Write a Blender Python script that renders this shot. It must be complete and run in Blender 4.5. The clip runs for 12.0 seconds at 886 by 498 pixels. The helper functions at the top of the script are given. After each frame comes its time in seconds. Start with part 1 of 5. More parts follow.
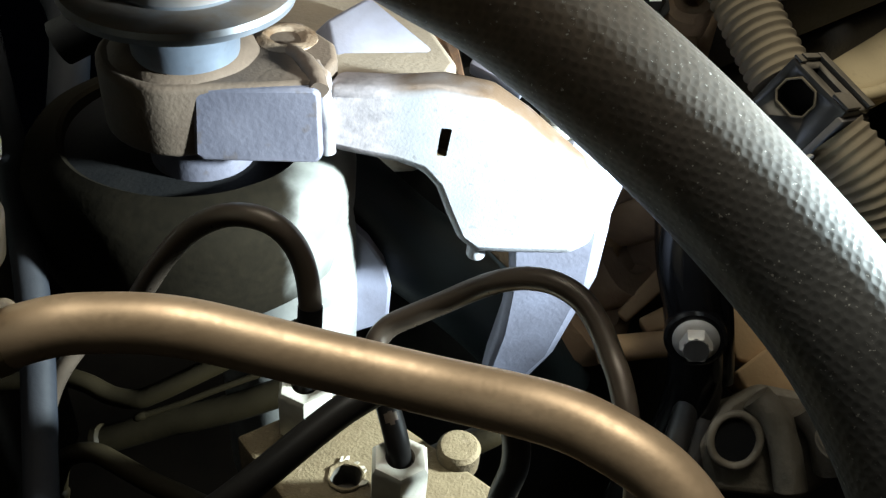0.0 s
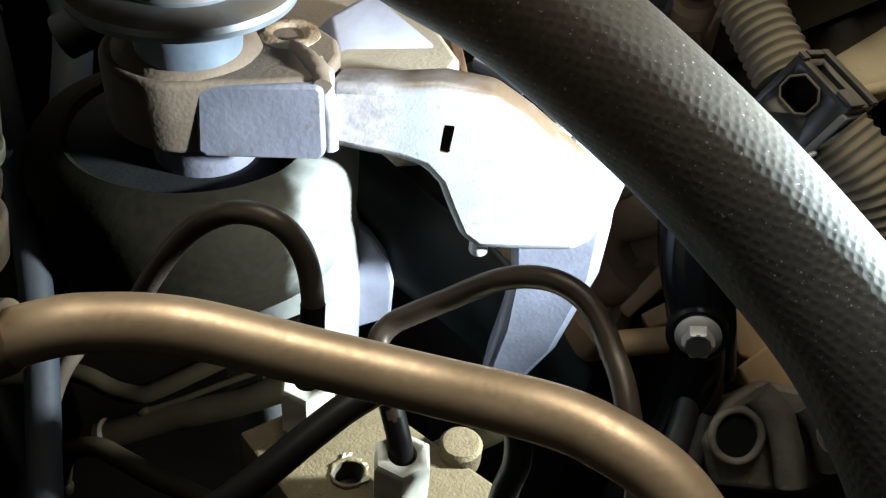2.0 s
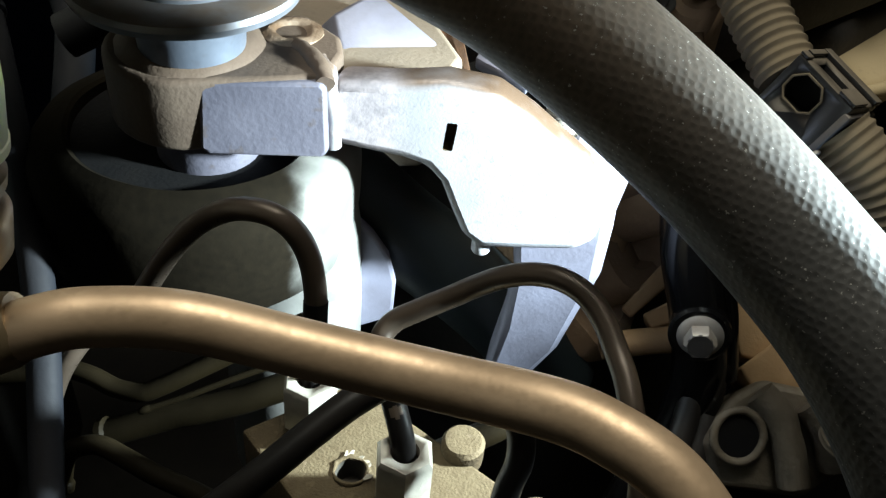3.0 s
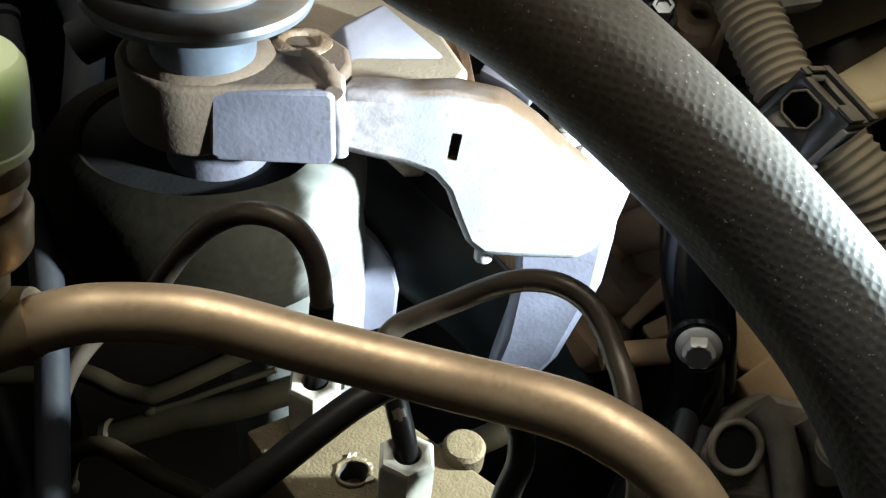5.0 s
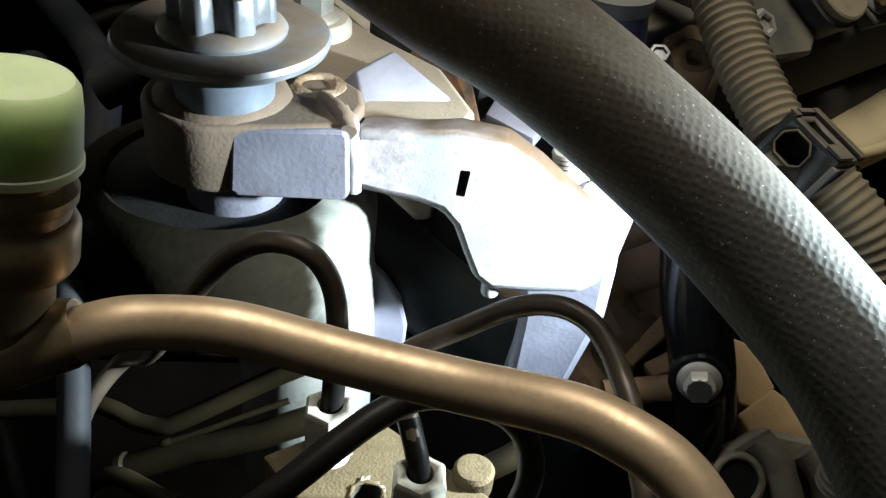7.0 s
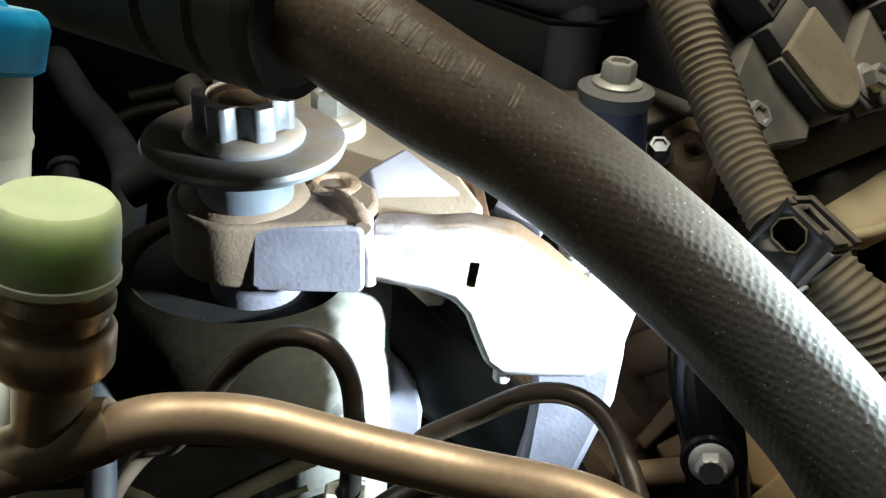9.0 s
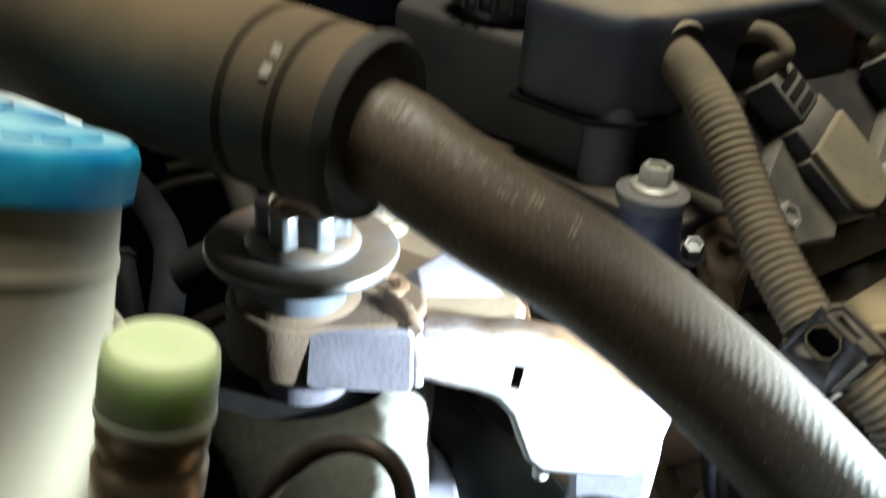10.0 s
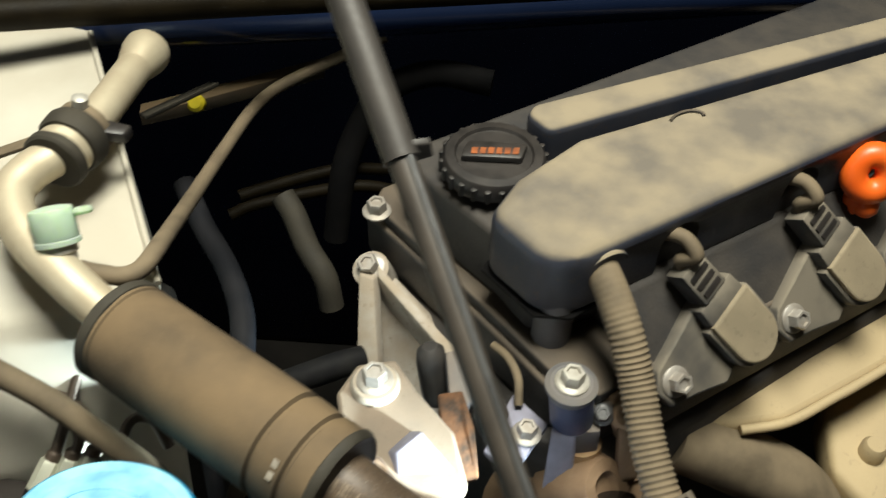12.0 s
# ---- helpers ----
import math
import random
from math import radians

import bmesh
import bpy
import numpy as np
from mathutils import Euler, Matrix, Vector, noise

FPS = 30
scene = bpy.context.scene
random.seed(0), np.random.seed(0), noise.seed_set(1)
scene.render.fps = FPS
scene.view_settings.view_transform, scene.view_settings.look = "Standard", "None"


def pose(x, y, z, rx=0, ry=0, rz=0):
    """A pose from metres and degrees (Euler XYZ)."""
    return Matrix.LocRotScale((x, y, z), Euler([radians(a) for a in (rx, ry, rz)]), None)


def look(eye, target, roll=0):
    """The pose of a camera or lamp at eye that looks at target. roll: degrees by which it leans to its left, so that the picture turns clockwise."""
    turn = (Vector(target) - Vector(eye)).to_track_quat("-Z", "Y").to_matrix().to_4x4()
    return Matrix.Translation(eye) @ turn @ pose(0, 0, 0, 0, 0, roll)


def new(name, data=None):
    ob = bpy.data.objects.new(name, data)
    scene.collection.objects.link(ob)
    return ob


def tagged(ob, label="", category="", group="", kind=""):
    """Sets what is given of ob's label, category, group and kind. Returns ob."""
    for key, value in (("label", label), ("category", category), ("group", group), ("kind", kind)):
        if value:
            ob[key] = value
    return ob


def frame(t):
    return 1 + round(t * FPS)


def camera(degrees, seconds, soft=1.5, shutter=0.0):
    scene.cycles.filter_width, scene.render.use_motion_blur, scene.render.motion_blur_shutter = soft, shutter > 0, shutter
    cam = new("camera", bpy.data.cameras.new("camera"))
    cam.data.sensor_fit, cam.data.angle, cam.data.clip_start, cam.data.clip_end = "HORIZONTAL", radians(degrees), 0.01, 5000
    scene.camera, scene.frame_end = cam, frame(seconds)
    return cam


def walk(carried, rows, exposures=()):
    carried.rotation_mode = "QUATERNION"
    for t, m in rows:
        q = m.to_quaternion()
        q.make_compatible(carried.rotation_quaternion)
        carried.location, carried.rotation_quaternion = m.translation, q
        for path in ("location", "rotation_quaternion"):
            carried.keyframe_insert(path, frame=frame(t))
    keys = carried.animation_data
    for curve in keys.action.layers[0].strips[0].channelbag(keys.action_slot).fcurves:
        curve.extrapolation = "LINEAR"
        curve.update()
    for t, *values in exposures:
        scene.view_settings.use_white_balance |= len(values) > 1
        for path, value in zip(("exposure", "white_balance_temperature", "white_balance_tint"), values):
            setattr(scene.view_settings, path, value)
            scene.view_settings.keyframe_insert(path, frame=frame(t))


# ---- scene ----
cam = camera(51.83, 12.0, soft=1.3, shutter=0.5)
ROWS = [
    (0.0, 0.0556, -0.1890, 0.9876, -2.48, -39.89, 5.43),
    (0.5, 0.0560, -0.1889, 0.9872, -2.19, -39.76, 5.31),
    (1.0, 0.0562, -0.1888, 0.9871, -2.11, -39.75, 5.25),
    (1.5, 0.0556, -0.1885, 0.9877, -2.24, -40.07, 5.32),
    (2.0, 0.0555, -0.1883, 0.9887, -2.34, -40.45, 5.48),
    (2.5, 0.0553, -0.1892, 0.9882, -2.37, -40.31, 5.59),
    (3.0, 0.0550, -0.1889, 0.9878, -2.30, -40.29, 5.60),
    (5.0, 0.0542, -0.1930, 0.9888, -2.17, -39.35, 6.27),
    (5.5, 0.0528, -0.2009, 0.9893, -2.60, -37.73, 6.01),
    (6.0, 0.0520, -0.2018, 0.9878, -2.88, -36.93, 6.04),
    (6.5, 0.0519, -0.2028, 0.9886, -2.31, -36.31, 5.96),
    (8.5, 0.0515, -0.2089, 0.9952, -0.50, -32.77, 5.11),
    (9.0, 0.0530, -0.2109, 0.9981, 0.00, -31.00, 4.00),
    (9.5, 0.0513, -0.2119, 0.9977, -0.11, -29.55, 3.97),
    (9.8, 0.0463, -0.2162, 0.9969, 0.61, -26.54, 3.84),
    (10.0, 0.0410, -0.2121, 1.0152, 0.82, -28.06, 4.78),
    (10.1, 0.0452, -0.2128, 1.0263, 1.22, -28.15, 3.42),
    (10.3, 0.0460, -0.2094, 1.0419, 1.06, -29.54, 4.08),
    (10.5, 0.0575, -0.2117, 1.0670, 2.08, -31.62, 4.20),
    (10.7, 0.0697, -0.2176, 1.0929, 3.52, -32.76, 3.90),
    (10.9, 0.0703, -0.2328, 1.1207, 5.69, -34.46, 3.04),
    (11.0, 0.0704, -0.2360, 1.1350, 6.85, -35.31, 2.46),
    (11.2, 0.0580, -0.2329, 1.1519, 8.13, -36.99, 1.90),
    (11.5, 0.0451, -0.2186, 1.1758, 8.05, -39.85, 2.81),
    (11.8, 0.0572, -0.1970, 1.2267, 6.49, -45.35, 2.92),
    (12.0, 0.0769, -0.1824, 1.2360, 7.62, -46.42, 1.57),
]
EXPO = [(0.0, -0.14), (6.5, -0.10), (8.5, 0.15), (9.1, 0.30), (9.6, 0.38), (10.3, 0.60), (11.0, 1.12), (12.0, 1.08)]
walk(cam, [(t, pose(x, y, z, 90 + pitch, 0, yaw) @ pose(0, 0, 0, 0, 0, roll)) for t, x, y, z, yaw, pitch, roll in ROWS], EXPO)

# ---- world and lights ----
world = bpy.data.worlds.new("garage_air")
world.use_nodes = True
world.node_tree.nodes["Background"].inputs[0].default_value = (0.75, 0.85, 1.0, 1)
world.node_tree.nodes["Background"].inputs[1].default_value = 0.0015
scene.world = world


def lamp(name, kind, place, target, power, colour, **more):
    data = bpy.data.lights.new(name, kind)
    data.energy, data.color = power, colour
    for key, value in more.items():
        if key == "size":
            data.size = value
        if key == "radius":
            data.shadow_soft_size = value
        if key == "cone":
            data.spot_size = radians(value)
        if key == "blend":
            data.spot_blend = value
    ob = new(name, data)
    ob.matrix_world = look(place, target)
    return ob


lamp("torch_beam", "SPOT", (0.220, -0.060, 0.917), (0.112, -0.041, 0.869), 24, (0.80, 0.97, 1.0), radius=0.008, cone=60, blend=0.9)
lamp("garage_tube_light", "AREA", (0.10, 0.12, 2.0), (0.03, 0.0, 0.88), 12.5, (0.985, 0.98, 0.85), size=0.4)
lamp("garage_window_light", "AREA", (-0.95, -0.75, 1.50), (0.0, -0.05, 0.9), 0.45, (0.92, 1.0, 0.92), size=0.4)

# ---- materials ----


def surf(name, col, col2, rough=0.5, metal=0.0, scale=40.0, bump=0.15, fine=900.0, dust=0.0, dustcol=(0.33, 0.25, 0.165), speck=0.0, settle=-0.25):
    """A worn surface: two tones at a coarse scale, fine relief, and dust that settles on what faces up."""
    m = bpy.data.materials.new(name)
    m.use_nodes = True
    nt = m.node_tree
    nd, ln = nt.nodes, nt.links
    b = nd["Principled BSDF"]
    geo = nd.new("ShaderNodeNewGeometry")
    n1 = nd.new("ShaderNodeTexNoise")
    n1.inputs["Scale"].default_value, n1.inputs["Detail"].default_value = scale, 5
    n2 = nd.new("ShaderNodeTexNoise")
    n2.inputs["Scale"].default_value, n2.inputs["Detail"].default_value = fine, 3
    for n in (n1, n2):
        ln.new(geo.outputs["Position"], n.inputs["Vector"])
    ramp = nd.new("ShaderNodeMapRange")
    ramp.inputs[1].default_value, ramp.inputs[2].default_value = 0.35, 0.65
    ln.new(n1.outputs["Fac"], ramp.inputs[0])
    mix = nd.new("ShaderNodeMix")
    mix.data_type = "RGBA"
    mix.inputs[6].default_value, mix.inputs[7].default_value = (*col, 1), (*col2, 1)
    ln.new(ramp.outputs[0], mix.inputs[0])
    colour = mix.outputs[2]
    rv = nd.new("ShaderNodeMapRange")
    rv.inputs[3].default_value, rv.inputs[4].default_value = max(0.05, rough - 0.12), min(1, rough + 0.12)
    ln.new(n2.outputs["Fac"], rv.inputs[0])
    rough_out = rv.outputs[0]
    if speck:
        n3 = nd.new("ShaderNodeTexNoise")
        n3.inputs["Scale"].default_value, n3.inputs["Detail"].default_value = fine * 0.35, 2
        ln.new(geo.outputs["Position"], n3.inputs["Vector"])
        sr = nd.new("ShaderNodeMapRange")
        sr.inputs[1].default_value, sr.inputs[2].default_value, sr.inputs[4].default_value = 0.62, 0.70, speck
        ln.new(n3.outputs["Fac"], sr.inputs[0])
        sm = nd.new("ShaderNodeMix")
        sm.data_type = "RGBA"
        sm.inputs[7].default_value = (0.07, 0.05, 0.035, 1)
        ln.new(sr.outputs[0], sm.inputs[0])
        ln.new(colour, sm.inputs[6])
        colour = sm.outputs[2]
    if dust:
        sep = nd.new("ShaderNodeSeparateXYZ")
        ln.new(geo.outputs["Normal"], sep.inputs[0])
        up = nd.new("ShaderNodeMapRange")
        up.inputs[1].default_value, up.inputs[2].default_value, up.inputs[4].default_value = settle, 0.8, dust
        ln.new(sep.outputs[2], up.inputs[0])
        mul = nd.new("ShaderNodeMath")
        mul.operation = "MULTIPLY"
        dn = nd.new("ShaderNodeMapRange")
        dn.inputs[1].default_value, dn.inputs[2].default_value, dn.inputs[3].default_value = 0.3, 0.6, 0.45 if dust < 1 else 0.66
        ln.new(n1.outputs["Fac"], dn.inputs[0])
        ln.new(up.outputs[0], mul.inputs[0])
        ln.new(dn.outputs[0], mul.inputs[1])
        dm = nd.new("ShaderNodeMix")
        dm.data_type = "RGBA"
        dm.inputs[7].default_value = (*dustcol, 1)
        ln.new(mul.outputs[0], dm.inputs[0])
        ln.new(colour, dm.inputs[6])
        colour = dm.outputs[2]
        for source, aim, far in ((rough_out, "Roughness", 0.9), (None, "Metallic", 0.0)):
            fm = nd.new("ShaderNodeMix")
            fm.inputs[3].default_value = far
            if source:
                ln.new(source, fm.inputs[2])
            else:
                fm.inputs[2].default_value = metal
            ln.new(mul.outputs[0], fm.inputs[0])
            ln.new(fm.outputs[0], b.inputs[aim])
    else:
        ln.new(rough_out, b.inputs["Roughness"])
        b.inputs["Metallic"].default_value = metal
    ln.new(colour, b.inputs["Base Color"])
    if bump:
        bp = nd.new("ShaderNodeBump")
        bp.inputs["Strength"].default_value, bp.inputs["Distance"].default_value = bump, 0.0006
        ln.new(n2.outputs["Fac"], bp.inputs["Height"])
        ln.new(bp.outputs[0], b.inputs["Normal"])
    return m


CAST = surf("cast_aluminium", (0.38, 0.38, 0.42), (0.29, 0.28, 0.295), 0.5, 0.3, 60, 0.12, 1500, dust=1.1, dustcol=(0.10, 0.064, 0.042), speck=0.14, settle=0.15)
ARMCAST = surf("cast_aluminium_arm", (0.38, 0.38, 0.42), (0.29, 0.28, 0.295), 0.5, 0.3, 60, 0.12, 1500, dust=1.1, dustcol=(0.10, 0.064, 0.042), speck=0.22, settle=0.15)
CAST_LOW = surf("cast_aluminium_lower", (0.25, 0.255, 0.34), (0.19, 0.19, 0.25), 0.5, 0.3, 70, 0.15, 700, dust=0.2, dustcol=(0.2, 0.15, 0.1))
DUSTCAST = surf("dusty_brown_casting", (0.046, 0.030, 0.021), (0.082, 0.060, 0.044), 0.65, 0.1, 60, 0.2, 900, dust=0.7, dustcol=(0.10, 0.064, 0.042), speck=0.4)
MACHINED = surf("machined_aluminium", (0.120, 0.116, 0.148), (0.076, 0.074, 0.098), 0.5, 0.2, 45, 0.2, 700, speck=0.4)
# near black for rubber parts, and for shade painted into hollows
VOID = surf("black_rubber_and_hollow_shade", (0.0035, 0.0035, 0.004), (0.006, 0.0055, 0.0055), 0.85, 0, 90, 0.2, 900)
IRON = surf("oily_iron_and_gap_shade", (0.018, 0.019, 0.022), (0.034, 0.032, 0.031), 0.6, 0.1, 40, 0.3, 600, dust=0.2, dustcol=(0.12, 0.09, 0.06))
# for faces cut inside holes, with the hole's shade in the colour
HOLEDARK = surf("dark_hole_faces", (0.020, 0.018, 0.014), (0.046, 0.038, 0.029), 0.7, 0.1, 60, 0.25, 1200, dust=0.5, dustcol=(0.10, 0.075, 0.052))
SATIN = surf("bare_cast_flank", (0.30, 0.30, 0.29), (0.20, 0.20, 0.19), 0.45, 0.35, 55, 0.12, 600, dust=0.7, dustcol=(0.045, 0.036, 0.026), settle=0.35, speck=0.3)
SPACER = surf("blue_grey_steel", (0.15, 0.175, 0.22), (0.11, 0.128, 0.165), 0.36, 0.5, 70, 0.06, 700, speck=0.15)
FLANGECAST = surf("tan_grey_casting", (0.20, 0.165, 0.130), (0.28, 0.235, 0.190), 0.6, 0.15, 70, 0.25, 900, dust=0.6, dustcol=(0.20, 0.145, 0.095), speck=0.2)
ZINC = surf("zinc_plated_steel", (0.22, 0.235, 0.27), (0.15, 0.160, 0.185), 0.38, 0.55, 90, 0.08, 600, dust=0.85, dustcol=(0.17, 0.112, 0.066), settle=0.3, speck=0.3)
STEEL = surf("bright_steel", (0.50, 0.48, 0.45), (0.34, 0.32, 0.29), 0.35, 0.7, 120, 0.06, 900, dust=0.4, dustcol=(0.25, 0.19, 0.13))
BRASS = surf("gold_passivated_tube", (0.59, 0.42, 0.275), (0.45, 0.315, 0.20), 0.46, 0.55, 75, 0.05, 900, speck=0.12)
FITTING = surf("gold_passivated_fitting", (0.52, 0.39, 0.24), (0.36, 0.26, 0.15), 0.36, 0.6, 80, 0.08, 900, dust=0.15, speck=0.25)
GREENCAP = surf("pale_green_plastic", (0.68, 0.76, 0.46), (0.60, 0.68, 0.40), 0.5, 0, 60, 0.05, 700)
TEALCAP = surf("faded_green_plastic", (0.42, 0.58, 0.45), (0.36, 0.50, 0.38), 0.6, 0, 60, 0.05, 700, dust=0.3)
BLUECAP = surf("blue_plastic", (0.0, 0.24, 0.56), (0.03, 0.46, 0.72), 0.45, 0, 75, 0.12, 500, dust=0.85, dustcol=(0.34, 0.60, 0.66), settle=0.6)
TANK = surf("translucent_white_plastic", (0.37, 0.335, 0.25), (0.30, 0.265, 0.195), 0.5, 0, 30, 0.05, 500, dust=0.3)
BLACKP = surf("black_plastic", (0.007, 0.0075, 0.009), (0.014, 0.014, 0.016), 0.38, 0, 80, 0.1, 900, dust=0.12, dustcol=(0.16, 0.12, 0.08))
RUBBER = surf("black_rubber", (0.007, 0.007, 0.008), (0.013, 0.0125, 0.012), 0.65, 0, 90, 0.2, 900)
SLEEVE = surf("dusty_rubber_sleeve", (0.026, 0.020, 0.013), (0.060, 0.044, 0.027), 0.75, 0, 28, 0.15, 900, dust=0.95, dustcol=(0.165, 0.112, 0.059), settle=0.0, speck=0.35)
CONDUIT = surf("dusty_conduit", (0.070, 0.054, 0.035), (0.12, 0.092, 0.060), 0.75, 0, 60, 0.1, 900, dust=0.8, dustcol=(0.20, 0.152, 0.094), settle=-0.2)
COVER = surf("dusty_valve_cover", (0.022, 0.027, 0.043), (0.042, 0.043, 0.054), 0.5, 0, 30, 0.12, 800, dust=0.99, dustcol=(0.265, 0.218, 0.148), settle=0.5, speck=0.4)
COVERLOW = surf("dark_cover_base", (0.013, 0.013, 0.015), (0.028, 0.025, 0.023), 0.5, 0, 30, 0.15, 800, dust=0.6, dustcol=(0.15, 0.112, 0.074), settle=0.35)
COIL = surf("dusty_coil_housing", (0.020, 0.024, 0.032), (0.042, 0.042, 0.044), 0.5, 0, 40, 0.1, 800, dust=0.75, dustcol=(0.26, 0.22, 0.16), settle=0.2)
COILTOP = surf("dusty_coil_lid", (0.22, 0.18, 0.12), (0.29, 0.235, 0.155), 0.75, 0, 40, 0.1, 800, speck=0.2)
PRESSED = surf("dusty_heat_shield", (0.42, 0.32, 0.175), (0.33, 0.245, 0.135), 0.6, 0.15, 25, 0.15, 700, dust=0.5, dustcol=(0.48, 0.38, 0.23), speck=0.2)
STRAPRUST = surf("flaking_rust", (0.028, 0.017, 0.010), (0.12, 0.052, 0.020), 0.85, 0, 140, 0.5, 500)
RUST = surf("rusty_engine_casting", (0.16, 0.096, 0.054), (0.24, 0.155, 0.092), 0.8, 0.0, 50, 0.4, 600, dust=0.4, dustcol=(0.20, 0.13, 0.072))
TANCAST = surf("tan_dusty_casting", (0.24, 0.142, 0.066), (0.32, 0.20, 0.098), 0.8, 0, 60, 0.2, 900, dust=0.4, dustcol=(0.34, 0.225, 0.12), speck=0.2)
# dirty, and darkened further for shade that the torch would otherwise fill
ABS = surf("dirty_shaded_aluminium", (0.036, 0.024, 0.012), (0.011, 0.0075, 0.004), 0.75, 0.05, 330, 0.45, 1500, dust=0.4, dustcol=(0.17, 0.125, 0.068), speck=0.7)
NUT = surf("tube_nut_steel", (0.46, 0.44, 0.39), (0.30, 0.275, 0.23), 0.45, 0.3, 120, 0.15, 900)
LINE = surf("coated_brake_line", (0.060, 0.046, 0.036), (0.095, 0.072, 0.056), 0.30, 0.45, 60, 0.05, 900, dust=0.3, dustcol=(0.13, 0.09, 0.06))
LINEBLACK = surf("black_coated_line", (0.003, 0.003, 0.0035), (0.006, 0.0055, 0.0055), 0.42, 0, 60, 0.05, 900, dust=0.06, dustcol=(0.07, 0.055, 0.04))
PALENUT = surf("pale_grey_green_plastic", (0.50, 0.51, 0.42), (0.38, 0.38, 0.30), 0.45, 0.3, 60, 0.05, 900)
# far below the pipes' own brown: the shade they lie in is included
OLDLINE = surf("brown_dusty_line_shaded", (0.0060, 0.0042, 0.0016), (0.011, 0.0078, 0.0032), 0.5, 0.1, 60, 0.1, 900, dust=0.3, dustcol=(0.014, 0.010, 0.005))
GREYHOSE = surf("grey_blue_hose", (0.007, 0.009, 0.013), (0.011, 0.013, 0.018), 0.6, 0, 50, 0.1, 900, dust=0.1, dustcol=(0.1, 0.08, 0.06))
PIPE = surf("oxidised_aluminium_pipe", (0.62, 0.55, 0.40), (0.52, 0.45, 0.32), 0.4, 0.45, 50, 0.08, 900, dust=0.3)
PAINT = surf("dusty_white_paint", (0.57, 0.55, 0.475), (0.43, 0.40, 0.33), 0.5, 0, 12, 0.04, 500, dust=0.3, dustcol=(0.48, 0.42, 0.32))
# bulkhead blue with the bay's shade in it, near black
NAVY = surf("dark_blue_paint_shaded", (0.0010, 0.0014, 0.0032), (0.0014, 0.0018, 0.0042), 0.28, 0, 12, 0.03, 500)
DARK = surf("grimy_underbody", (0.006, 0.0055, 0.005), (0.012, 0.0105, 0.009), 0.8, 0, 15, 0.2, 400)
ROD = surf("black_prop_rod", (0.010, 0.0095, 0.010), (0.020, 0.0185, 0.0185), 0.45, 0.0, 50, 0.05, 700, dust=0.12)
ORANGE = surf("orange_plastic", (0.85, 0.14, 0.015), (0.78, 0.11, 0.01), 0.4, 0, 60, 0.03, 500)
ORANGEINK = surf("faded_orange_ink", (0.36, 0.095, 0.018), (0.10, 0.03, 0.010), 0.6, 0, 90, 0.03, 500)
YELLOW = surf("yellow_tag", (0.75, 0.62, 0.02), (0.65, 0.52, 0.02), 0.5, 0, 60, 0.03, 500)
PRINT = surf("faded_print", (0.27, 0.21, 0.15), (0.10, 0.075, 0.054), 0.8, 0, 300, 0.05, 900)
PRINTW = surf("pale_label_print", (0.36, 0.32, 0.26), (0.24, 0.2, 0.15), 0.7, 0, 300, 0.05, 900)
WALLM = surf("garage_plaster", (0.42, 0.38, 0.32), (0.36, 0.325, 0.27), 0.85, 0, 3, 0.1, 60)
FLOORM = surf("garage_concrete", (0.20, 0.19, 0.175), (0.14, 0.13, 0.12), 0.8, 0, 4, 0.2, 90)


